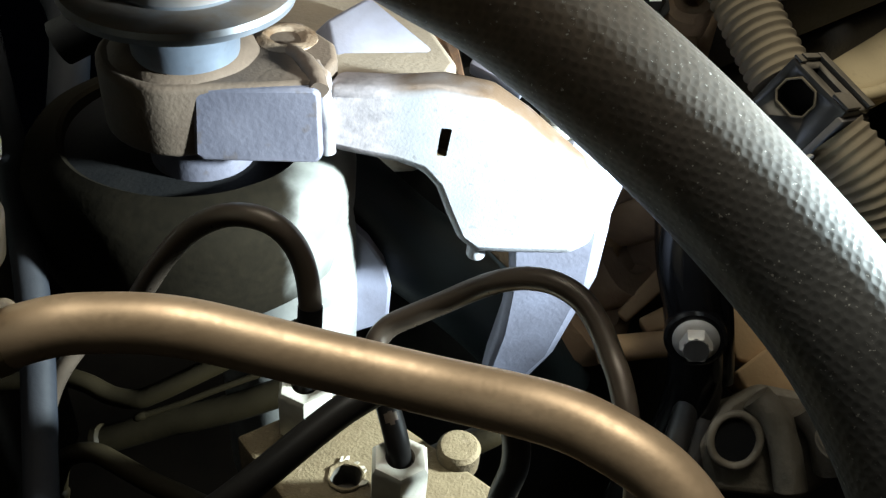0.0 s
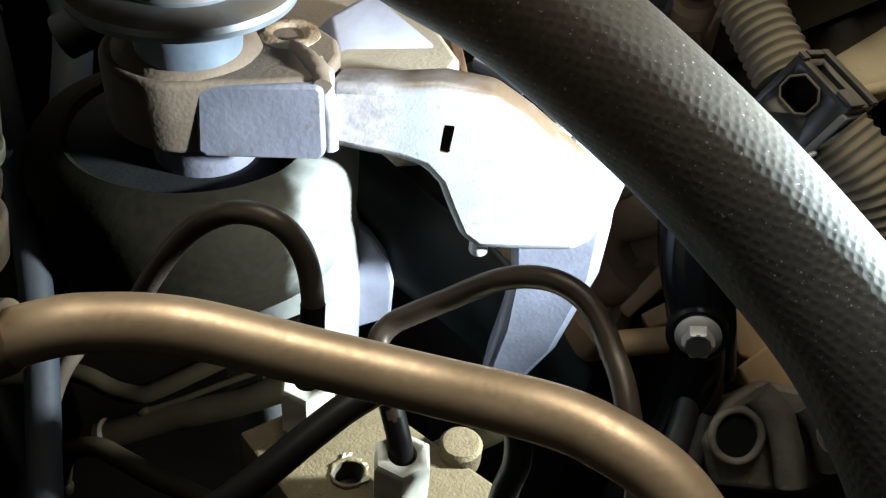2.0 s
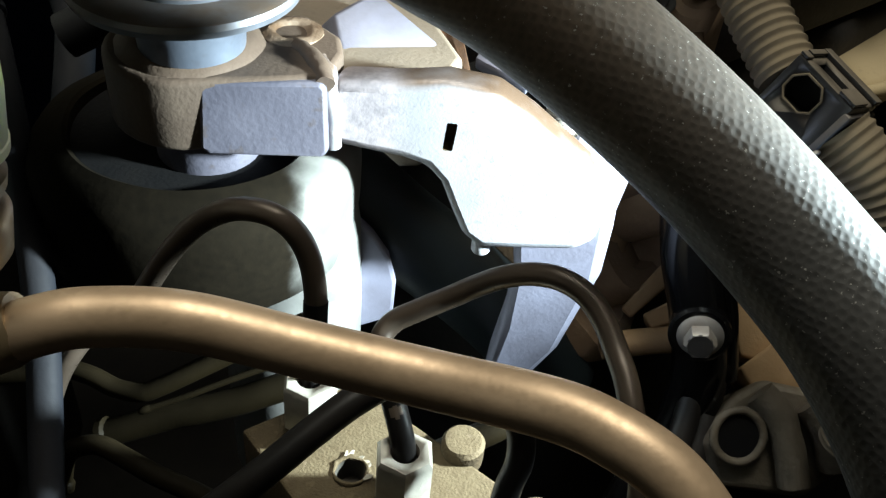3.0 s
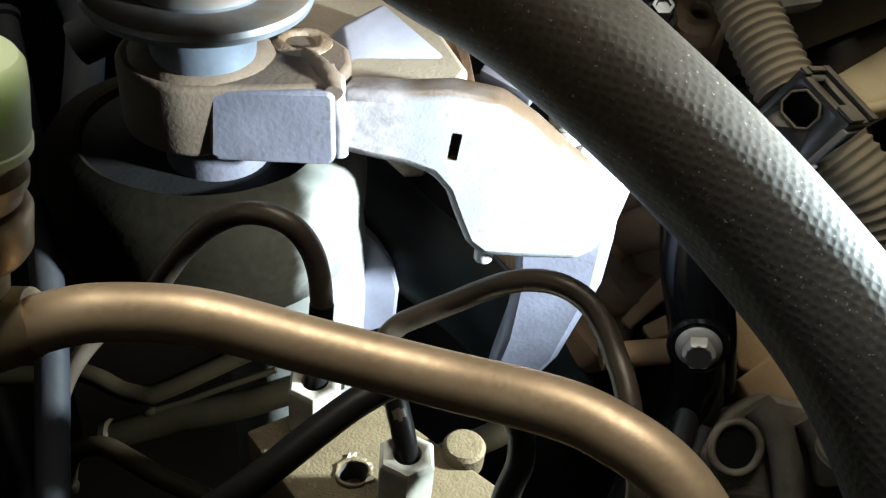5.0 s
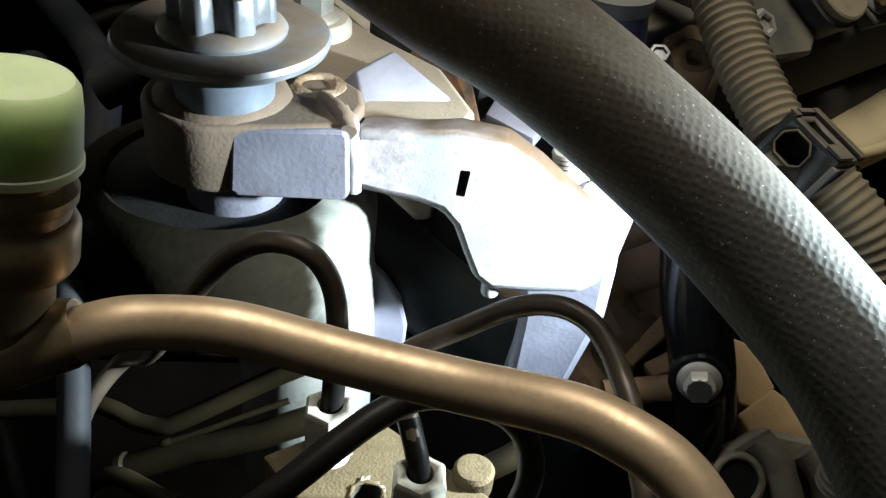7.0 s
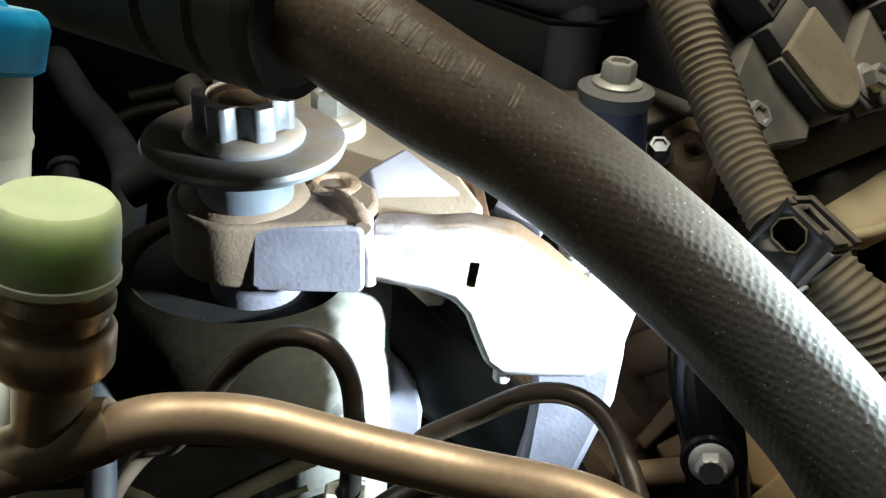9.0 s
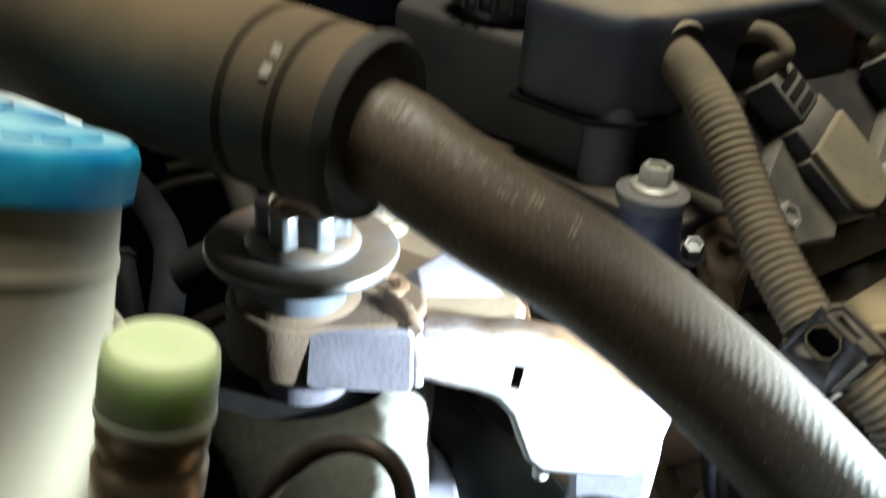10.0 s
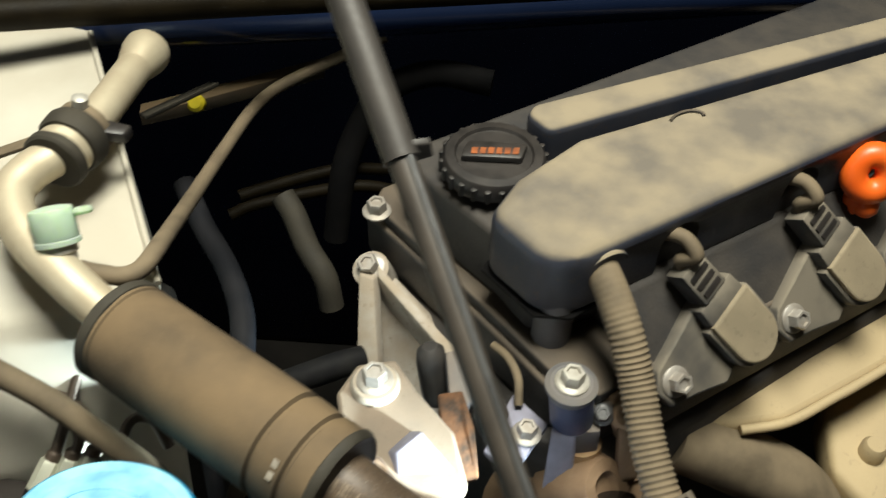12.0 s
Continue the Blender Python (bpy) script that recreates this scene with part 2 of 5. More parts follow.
def hose_material():
    """Rubber with the weave of its fabric pressed into it, by the hose's own length and turn."""
    m = bpy.data.materials.new("woven_rubber_hose")
    m.use_nodes = True
    nd, ln = m.node_tree.nodes, m.node_tree.links
    b = nd["Principled BSDF"]
    uv = nd.new("ShaderNodeUVMap")
    mp = nd.new("ShaderNodeMapping")
    mp.inputs["Rotation"].default_value = (0, 0, radians(28))
    mp.inputs["Scale"].default_value = (520, 620, 1)
    ln.new(uv.outputs[0], mp.inputs[0])
    vo = nd.new("ShaderNodeTexVoronoi")
    vo.voronoi_dimensions = "2D"
    vo.inputs["Scale"].default_value, vo.inputs["Randomness"].default_value = 1.0, 0.35
    ln.new(mp.outputs[0], vo.inputs["Vector"])
    geo = nd.new("ShaderNodeNewGeometry")
    n1 = nd.new("ShaderNodeTexNoise")
    n1.inputs["Scale"].default_value, n1.inputs["Detail"].default_value = 55, 6
    ln.new(geo.outputs["Position"], n1.inputs["Vector"])
    n2 = nd.new("ShaderNodeTexNoise")
    n2.inputs["Scale"].default_value, n2.inputs["Detail"].default_value = 1400, 2
    ln.new(geo.outputs["Position"], n2.inputs["Vector"])
    pit = nd.new("ShaderNodeMapRange")
    pit.inputs[1].default_value, pit.inputs[2].default_value = 0.1, 0.5
    ln.new(vo.outputs["Distance"], pit.inputs[0])
    mix = nd.new("ShaderNodeMix")
    mix.data_type = "RGBA"
    mix.inputs[6].default_value, mix.inputs[7].default_value = (0.024, 0.023, 0.022, 1), (0.060, 0.057, 0.054, 1)
    ln.new(n1.outputs["Fac"], mix.inputs[0])
    split = nd.new("ShaderNodeSeparateXYZ")
    ln.new(uv.outputs[0], split.inputs[0])
    along = nd.new("ShaderNodeMapRange")
    along.inputs[1].default_value, along.inputs[2].default_value = 0.08, 0.165
    ln.new(split.outputs[0], along.inputs[0])
    brown = nd.new("ShaderNodeMix")
    brown.data_type = "RGBA"
    brown.inputs[6].default_value, brown.inputs[7].default_value = (0.050, 0.034, 0.022, 1), (0.165, 0.115, 0.075, 1)
    ln.new(n1.outputs["Fac"], brown.inputs[0])
    muddy = nd.new("ShaderNodeMix")
    muddy.data_type = "RGBA"
    ln.new(along.outputs[0], muddy.inputs[0])
    ln.new(brown.outputs[2], muddy.inputs[6])
    ln.new(mix.outputs[2], muddy.inputs[7])
    dark = nd.new("ShaderNodeMix")
    dark.data_type = "RGBA"
    dark.blend_type = "MULTIPLY"
    dark.inputs[0].default_value = 0.22
    ln.new(muddy.outputs[2], dark.inputs[6])
    ln.new(pit.outputs[0], dark.inputs[7])
    b.inputs["Roughness"].default_value = 0.5
    b.inputs["Specular IOR Level"].default_value = 0.45
    b.inputs["Sheen Weight"].default_value = 0.03
    b.inputs["Sheen Roughness"].default_value = 0.6
    sm = nd.new("ShaderNodeMapping")
    sm.inputs["Scale"].default_value = (900, 240, 1)
    sm.inputs["Rotation"].default_value = (0, 0, radians(12))
    ln.new(uv.outputs[0], sm.inputs[0])
    streak = nd.new("ShaderNodeTexNoise")
    streak.inputs["Scale"].default_value, streak.inputs["Detail"].default_value = 1.0, 3
    ln.new(sm.outputs[0], streak.inputs["Vector"])
    add = nd.new("ShaderNodeMath")
    add.operation = "MULTIPLY_ADD"
    add.inputs[1].default_value = 0.15
    ln.new(streak.outputs["Fac"], add.inputs[0])
    ln.new(pit.outputs[0], add.inputs[2])
    tint = nd.new("ShaderNodeMapRange")
    tint.inputs[1].default_value, tint.inputs[2].default_value, tint.inputs[3].default_value, tint.inputs[4].default_value = 0.3, 0.7, 0.8, 1.15
    ln.new(streak.outputs["Fac"], tint.inputs[0])
    worn = nd.new("ShaderNodeMix")
    worn.data_type = "RGBA"
    worn.blend_type = "MULTIPLY"
    worn.inputs[0].default_value = 1.0
    ln.new(dark.outputs[2], worn.inputs[6])
    ln.new(tint.outputs[0], worn.inputs[7])
    grit = nd.new("ShaderNodeMapRange")
    grit.inputs[1].default_value, grit.inputs[2].default_value = 0.675, 0.735
    ln.new(n2.outputs["Fac"], grit.inputs[0])
    specked = nd.new("ShaderNodeMix")
    specked.data_type = "RGBA"
    specked.inputs[7].default_value = (0.26, 0.25, 0.23, 1)
    ln.new(grit.outputs[0], specked.inputs[0])
    ln.new(worn.outputs[2], specked.inputs[6])
    ln.new(specked.outputs[2], b.inputs["Base Color"])
    bp = nd.new("ShaderNodeBump")
    bp.inputs["Distance"].default_value = 0.0005
    deep = nd.new("ShaderNodeMapRange")
    deep.inputs[1].default_value, deep.inputs[2].default_value, deep.inputs[3].default_value, deep.inputs[4].default_value = 0.07, 0.15, 0.04, 0.15
    ln.new(split.outputs[0], deep.inputs[0])
    ln.new(deep.outputs[0], bp.inputs["Strength"])
    ln.new(add.outputs[0], bp.inputs["Height"])
    ln.new(bp.outputs[0], b.inputs["Normal"])
    return m


GRIME = surf("dusty_dark_rubber", (0.016, 0.014, 0.010), (0.028, 0.024, 0.017), 0.7, 0, 60, 0.15, 900, dust=0.5, dustcol=(0.055, 0.046, 0.030), settle=0.0)
RUSTY = surf("rust_stained_casting", (0.13, 0.075, 0.04), (0.23, 0.165, 0.115), 0.7, 0.1, 150, 0.4, 900)
GLOSSBLACK = surf("glossy_black_paint", (0.005, 0.005, 0.0055), (0.009, 0.009, 0.0095), 0.16, 0, 60, 0.02, 900)
RODGREY = surf("dusty_grey_rod", (0.020, 0.0195, 0.020), (0.034, 0.032, 0.031), 0.45, 0.1, 50, 0.08, 700, dust=0.3, dustcol=(0.10, 0.082, 0.064))
# dusty aluminium, raised in tone to carry torch light on these castings
DUSTALU = surf("dusty_aluminium_lit", (0.42, 0.39, 0.35), (0.30, 0.265, 0.225), 0.6, 0.2, 70, 0.25, 900, dust=0.8, dustcol=(0.36, 0.29, 0.21), speck=0.4)
DARKSTEEL = surf("dark_steel", (0.10, 0.10, 0.10), (0.15, 0.15, 0.15), 0.4, 0.6, 90, 0.05, 900)
BLUEGREY = surf("blue_grey_plastic", (0.026, 0.033, 0.052), (0.04, 0.046, 0.062), 0.5, 0, 50, 0.1, 900, dust=0.4)
# the bulkhead blue again, lightened for a reflection along the roll
NAVYGLOSS = surf("glossy_dark_blue_paint_lit", (0.006, 0.012, 0.034), (0.008, 0.015, 0.042), 0.18, 0, 12, 0.03, 500)
NAVYPOST = surf("dark_blue_post", (0.028, 0.046, 0.115), (0.042, 0.06, 0.135), 0.4, 0.1, 50, 0.1, 900, dust=0.2)
CLIPBOX = surf("dusty_black_clip", (0.007, 0.0075, 0.009), (0.014, 0.014, 0.016), 0.4, 0, 80, 0.1, 900, dust=0.55, dustcol=(0.26, 0.21, 0.15), settle=0.55)
CASTGREY = surf("oily_grey_casting", (0.075, 0.063, 0.047), (0.13, 0.108, 0.08), 0.6, 0.2, 90, 0.5, 700, dust=0.3, dustcol=(0.16, 0.125, 0.085), speck=0.5)
COLLAR = surf("dusty_blue_grey_collar", (0.075, 0.085, 0.105), (0.115, 0.122, 0.140), 0.55, 0.1, 60, 0.12, 900, dust=0.5, dustcol=(0.17, 0.135, 0.095))
COLUMNBLUE = surf("blue_grey_column", (0.034, 0.041, 0.058), (0.052, 0.060, 0.080), 0.5, 0, 50, 0.1, 900, dust=0.4)
NOTCHDARK = surf("dark_notch", (0.010, 0.009, 0.008), (0.034, 0.028, 0.021), 0.8, 0, 120, 0.3, 700)
TEALHOSE = surf("dark_green_black_rubber", (0.007, 0.011, 0.013), (0.011, 0.016, 0.018), 0.45, 0, 40, 0.05, 900)
HOUSING = surf("housing_grime_and_shade", (0.25, 0.25, 0.235), (0.15, 0.15, 0.14), 0.42, 0.35, 55, 0.12, 600)


def grimy_shade(m, shade_tone, edge, spread):
    """Grime and painted-in shade over one side of a part, with a cloudy border: the dark tone covers all that lies
    towards -x of edge.
    """
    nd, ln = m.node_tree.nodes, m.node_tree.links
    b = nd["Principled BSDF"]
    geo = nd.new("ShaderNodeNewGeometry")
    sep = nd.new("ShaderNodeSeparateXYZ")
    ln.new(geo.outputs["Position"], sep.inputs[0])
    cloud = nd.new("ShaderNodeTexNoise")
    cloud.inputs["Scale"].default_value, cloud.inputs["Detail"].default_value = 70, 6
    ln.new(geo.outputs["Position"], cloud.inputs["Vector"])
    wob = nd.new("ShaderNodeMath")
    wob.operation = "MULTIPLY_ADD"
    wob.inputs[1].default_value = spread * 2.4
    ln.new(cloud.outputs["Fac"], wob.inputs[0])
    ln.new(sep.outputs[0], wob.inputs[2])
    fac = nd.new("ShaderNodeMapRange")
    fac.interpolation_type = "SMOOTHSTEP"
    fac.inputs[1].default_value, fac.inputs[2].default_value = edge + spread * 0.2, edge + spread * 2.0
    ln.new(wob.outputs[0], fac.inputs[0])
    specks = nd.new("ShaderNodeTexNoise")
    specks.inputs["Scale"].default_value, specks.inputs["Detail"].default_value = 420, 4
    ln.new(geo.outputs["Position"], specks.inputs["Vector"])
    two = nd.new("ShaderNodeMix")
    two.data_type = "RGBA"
    two.inputs[6].default_value, two.inputs[7].default_value = (*shade_tone, 1), (shade_tone[0] * 3.2, shade_tone[1] * 3.0, shade_tone[2] * 2.8, 1)
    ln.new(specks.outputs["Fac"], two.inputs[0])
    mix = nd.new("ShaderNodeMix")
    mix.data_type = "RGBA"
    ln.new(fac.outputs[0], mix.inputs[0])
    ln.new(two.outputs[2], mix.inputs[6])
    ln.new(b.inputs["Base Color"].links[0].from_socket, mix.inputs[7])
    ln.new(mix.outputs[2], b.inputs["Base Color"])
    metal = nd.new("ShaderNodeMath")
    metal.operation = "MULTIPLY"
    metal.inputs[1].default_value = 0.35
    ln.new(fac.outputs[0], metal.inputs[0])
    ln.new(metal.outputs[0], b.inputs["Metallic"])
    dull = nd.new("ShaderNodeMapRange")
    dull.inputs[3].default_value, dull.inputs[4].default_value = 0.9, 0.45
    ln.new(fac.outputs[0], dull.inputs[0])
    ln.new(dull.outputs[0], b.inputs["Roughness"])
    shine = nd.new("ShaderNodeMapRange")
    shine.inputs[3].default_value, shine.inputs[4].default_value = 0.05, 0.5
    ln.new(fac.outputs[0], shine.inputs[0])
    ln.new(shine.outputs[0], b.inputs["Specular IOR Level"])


# left side near black: shade away from the torch, with grime, in the colour
grimy_shade(HOUSING, (0.0030, 0.0024, 0.0015), 0.028, 0.006)
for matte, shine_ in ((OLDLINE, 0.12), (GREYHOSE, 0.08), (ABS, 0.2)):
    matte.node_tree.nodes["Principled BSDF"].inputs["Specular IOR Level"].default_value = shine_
# arm's left end darker: dirt plus weaker torch light put into the colour
grimy_shade(ARMCAST, (0.13, 0.122, 0.135), 0.050, 0.005)
HOSE = hose_material()
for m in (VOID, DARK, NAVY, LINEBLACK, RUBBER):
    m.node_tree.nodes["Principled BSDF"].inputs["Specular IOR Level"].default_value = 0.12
for m in (GREENCAP, TEALCAP):
    skin = m.node_tree.nodes["Principled BSDF"]
    skin.inputs["Subsurface Weight"].default_value = 0.7
    skin.inputs["Subsurface Radius"].default_value = (0.8, 1.0, 0.5)
    skin.inputs["Subsurface Scale"].default_value = 0.008

# ---- building tools ----


def thing(name, label, category, base, group="", kind="", turn=0.0):
    ob = new(name)
    ob.empty_display_size = 0.01
    ob.matrix_world = pose(*base, 0, 0, turn)
    return tagged(ob, label, category, group, kind)


def finish(bm, angle=38):
    bmesh.ops.recalc_face_normals(bm, faces=bm.faces)
    for f in bm.faces:
        f.smooth = len(f.verts) < 7
    for e in bm.edges:
        if len(e.link_faces) == 2:
            e.smooth = e.calc_face_angle(0) < radians(angle)
    return bm


def part(name, bm, material, parent=None, label="", local=False, angle=38):
    """Links a bmesh as one mesh object under a thing or under a part. Its points are in the world unless local."""
    finish(bm, angle)
    me = bpy.data.meshes.new(name)
    bm.to_mesh(me)
    bm.free()
    me.materials.append(material)
    ob = new(name, me)
    if parent:
        ob.parent = parent
        if not local:
            world_of, up = Matrix.Identity(4), parent
            while up:
                world_of, up = up.matrix_parent_inverse @ up.matrix_basis @ world_of, up.parent
            ob.matrix_parent_inverse = world_of.inverted()
    if label:
        tagged(ob, label)
    return ob


def solo(name, bm, material, label, category, group="", kind="", angle=38):
    return tagged(part(name, bm, material, angle=angle), label, category, group, kind)


def spline(points, steps=8):
    """Points on a smooth curve through the given ones."""
    p = [Vector(q) for q in points]
    p = [2 * p[0] - p[1], *p, 2 * p[-1] - p[-2]]
    out = []
    for a, b, c, d in zip(p, p[1:], p[2:], p[3:]):
        for k in range(steps):
            t = k / steps
            out.append(0.5 * (2 * b + (c - a) * t + (2 * a - 5 * b + 4 * c - d) * t * t + (3 * b - a - 3 * c + d) * t ** 3))
    return out + [p[-2]]


def evenly(path, gap):
    """The path again, in even steps of about that gap."""
    run = [0.0]
    for a, b in zip(path, path[1:]):
        run.append(run[-1] + (b - a).length)
    n = max(2, round(run[-1] / gap))
    out, j = [], 0
    for k in range(n + 1):
        s = run[-1] * k / n
        while j < len(path) - 2 and run[j + 1] < s:
            j += 1
        f = (s - run[j]) / max(1e-9, run[j + 1] - run[j])
        out.append(path[j].lerp(path[j + 1], min(1, f)))
    return out


def sweep(path, radius, segs=20, bm=None, flat=1.0):
    """A tube along a path. radius: a number, or a function of the run in metres. Has a UV map in metres."""
    bm = bm or bmesh.new()
    uv = bm.loops.layers.uv.verify()
    side = None
    rings, run = [], 0.0
    for n, p in enumerate(path):
        a, b = path[max(0, n - 1)], path[min(len(path) - 1, n + 1)]
        way = (b - a).normalized()
        if side is None:
            side = way.orthogonal().normalized()
        side = (side - way * side.dot(way)).normalized()
        up = way.cross(side)
        if n:
            run += (p - path[n - 1]).length
        r = radius(run) if callable(radius) else radius
        rings.append((run, r, [bm.verts.new(p + (side * math.cos(t) + up * math.sin(t) * flat) * r) for t in (2 * math.pi * k / segs for k in range(segs))]))
    for (ua, ra, va), (ub, rb, vb) in zip(rings, rings[1:]):
        for k in range(segs):
            j = (k + 1) % segs
            f = bm.faces.new((va[k], va[j], vb[j], vb[k]))
            step = 2 * math.pi * max(ra, 0.001) / segs
            for loop, (u, v) in zip(f.loops, ((ua, k * step), (ua, (k + 1) * step), (ub, (k + 1) * step), (ub, k * step))):
                loop[uv].uv = (u, v)
    bm.faces.new(rings[0][2])
    bm.faces.new(rings[-1][2])
    return bm


def tube(points, radius, segs=18, steps=8):
    return sweep(spline(points, steps), radius, segs)


def lathe(profile, base=(0, 0, 0), axis=(0, 0, 1), segs=40, bm=None):
    """A turned shape: (radius, height) pairs round an axis through base."""
    bm = bm or bmesh.new()
    turn = Vector((0, 0, 1)).rotation_difference(Vector(axis).normalized()).to_matrix()
    rings = []
    for r, h in profile:
        if r < 1e-6:
            rings.append([bm.verts.new(turn @ Vector((0, 0, h)) + Vector(base))])
        else:
            rings.append([bm.verts.new(turn @ Vector((r * math.cos(t), r * math.sin(t), h)) + Vector(base)) for t in (2 * math.pi * k / segs for k in range(segs))])
    for a, b in zip(rings, rings[1:]):
        for k in range(segs):
            j = (k + 1) % segs
            if len(a) == 1 and len(b) == 1:
                continue
            if len(a) == 1:
                bm.faces.new((a[0], b[j], b[k]))
            elif len(b) == 1:
                bm.faces.new((a[k], a[j], b[0]))
            else:
                bm.faces.new((a[k], a[j], b[j], b[k]))
    for r in (rings[0], rings[-1]):
        if len(r) > 1:
            bm.faces.new(r)
    return bm


def solid(outline, shift, bevel=0.0, segs=2, bm=None):
    """A closed outline pushed along shift, with rounded edges."""
    bm = bm or bmesh.new()
    old = set(bm.edges)
    a = [bm.verts.new(Vector(p)) for p in outline]
    b = [bm.verts.new(Vector(p) + Vector(shift)) for p in outline]
    bm.faces.new(a)
    bm.faces.new(list(reversed(b)))
    n = len(a)
    for k in range(n):
        bm.faces.new((a[k], b[k], b[(k + 1) % n], a[(k + 1) % n]))
    if bevel:
        bmesh.ops.recalc_face_normals(bm, faces=bm.faces)
        edges = [e for e in bm.edges if e not in old and len(e.link_faces) == 2 and e.calc_face_angle(0) > radians(20)]
        bmesh.ops.bevel(bm, geom=edges, offset=bevel, segments=segs, profile=0.5, affect="EDGES", clamp_overlap=True)
    return bm


def box(lo, hi, bevel=0.0, bm=None, segs=2):
    (x, y, z), (u, v, w) = lo, hi
    return solid([(x, y, z), (u, y, z), (u, v, z), (x, v, z)], (0, 0, w - z), bevel, segs, bm)


def rough(bm, amount, scale, seed=0):
    """Uneven casting: every point moves a little along a smooth noise."""
    for v in bm.verts:
        v.co += noise.noise_vector(v.co * scale + Vector((seed, 0, 0))) * amount
    return bm


def hexagon(radius, low, high, base, axis=(0, 0, 1), dish=0.0, twist=0.0):
    """A hexagon head with chamfered corners; dish sinks a cup into its top."""
    prof = [(radius, low), (radius, high - radius * 0.18), (radius * 0.88, high)]
    if dish:
        prof += [(radius * 0.62, high), (radius * 0.55, high - dish), (0, high - dish)]
    else:
        prof += [(0, high + 0.0001)]
    bm = lathe(prof, (0, 0, 0), (0, 0, 1), 6)
    bmesh.ops.rotate(bm, verts=bm.verts, matrix=Matrix.Rotation(radians(twist), 3, "Z"))
    turn = Vector((0, 0, 1)).rotation_difference(Vector(axis).normalized()).to_matrix()
    bmesh.ops.transform(bm, matrix=Matrix.Translation(base) @ turn.to_4x4(), verts=bm.verts)
    return bm


def carve(ob, bm, material=None):
    """Cuts the solid bm out of the mesh of ob; the faces of the cut may take a material of their own."""
    finish(bm)
    me = bpy.data.meshes.new("cutter")
    bm.to_mesh(me)
    bm.free()
    cutter = new("cutter", me)
    if material:
        me.materials.append(material)
    cut = ob.modifiers.new("cut", "BOOLEAN")
    cut.operation, cut.solver, cut.object, cut.material_mode = "DIFFERENCE", "EXACT", cutter, "TRANSFER" if material else "INDEX"
    cutter.matrix_world = Matrix.Identity(4)
    bpy.context.view_layer.update()
    done = bpy.data.meshes.new_from_object(ob.evaluated_get(bpy.context.evaluated_depsgraph_get()))
    ob.modifiers.clear()
    ob.data = done
    bpy.data.objects.remove(cutter)
    return ob


def flange_bolt(name, place, axis, size, label, material=None, group="", dish=None):
    """A hexagon flange bolt that sits on a face: washer flange and dished head."""
    material = material or STEEL
    ob = thing(name, label, "bolt", place, group)
    part("flange", lathe([(size * 0.95, -0.0004), (size * 0.95, 0.0006), (size * 0.8, 0.0014), (size * 0.6, 0.0016)], place, axis, 28), material, ob)
    head = part("head", hexagon(size * 0.66, 0.001, 0.0016 + size * 0.7, place, axis, size * 0.16), material, ob)
    if dish:
        part("dished_face", lathe([(size * 0.54, 0.0), (size * 0.50, 0.0004), (0, 0.0003)], Vector(place) + Vector(axis).normalized() * (0.0016 + size * 0.66), axis, 24), dish, head, "dark dished face")
    return ob


# ---- engine mount: bracket on the engine side ----
bracket = thing("engine_mount_bracket", "cast aluminium engine mount bracket, dusty brown on top", "engine bracket", (0, 0, 0.8632))
arc = [(-0.0020 + 0.0195 * math.cos(t), 0.0050 + 0.0195 * math.sin(t)) for t in (radians(a) for a in range(60, 277, 12))]
plan = arc + [(0.0060, -0.0125), (0.0190, -0.0100), (0.0320, -0.0070), (0.0350, 0.0050), (0.0335, 0.0130), (0.0240, 0.0230)]
part("clamp_block", solid([(x, y, 0.8632) for x, y in plan], (0, 0, 0.0187), 0.0016, 3), DUSTCAST, bracket)
pad = [(0.0038, -0.0147, 0.8648), (0.0060, -0.0152, 0.8638), (0.0318, -0.0132, 0.8638), (0.0331, -0.0126, 0.8650), (0.0322, -0.0092, 0.8800), (0.0308, -0.0088, 0.8812), (0.0062, -0.0124, 0.8812), (0.0044, -0.0126, 0.8800)]
part("machined_pad", solid(pad, (0.0002, 0.0060, 0.0), 0.0009, 3), MACHINED, bracket, "flat machined grey pad")
front = [(0.0325, 0.8800), (0.0467, 0.8808), (0.0585, 0.8826), (0.0703, 0.8813), (0.0798, 0.8751), (0.0991, 0.8596), (0.1013, 0.8533), (0.1013, 0.8404), (0.0963, 0.8362),
         (0.0805, 0.8347), (0.0717, 0.8340), (0.0665, 0.8380), (0.0630, 0.8460), (0.0598, 0.8540), (0.0560, 0.8583), (0.0500, 0.8602), (0.0420, 0.8612), (0.0325, 0.8626)]
front = [(x, -0.0043 - 0.036 * x, z) for x, z in front]
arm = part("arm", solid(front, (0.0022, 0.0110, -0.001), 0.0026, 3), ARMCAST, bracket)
part("corner_rib", rough(tube([(0.0300, 0.0030, 0.8800), (0.0322, -0.0030, 0.8792), (0.0334, -0.0062, 0.8735), (0.0338, -0.0078, 0.8660), (0.0338, -0.0080, 0.8640)], 0.0022, 14), 0.0005, 300), CAST, bracket)
part("clamp_crown", rough(lathe([(0.0184, -0.0012), (0.0174, 0.0002), (0.0156, 0.0014), (0.0138, 0.0024), (0.0100, 0.0027)], (-0.0012, 0.0050, 0.8819), (0, 0, 1), 48), 0.0004, 220), DUSTCAST, bracket, "dusty raised crown under the spacer")
part("corner_ridge", rough(tube([(0.0215, 0.0100, 0.8800), (0.0265, 0.0040, 0.8812), (0.0300, -0.0020, 0.8812), (0.0318, -0.0075, 0.8800)], 0.0024, 16), 0.0005, 300), DUSTCAST, bracket, "dusty cast ridge from the hole to the pad")
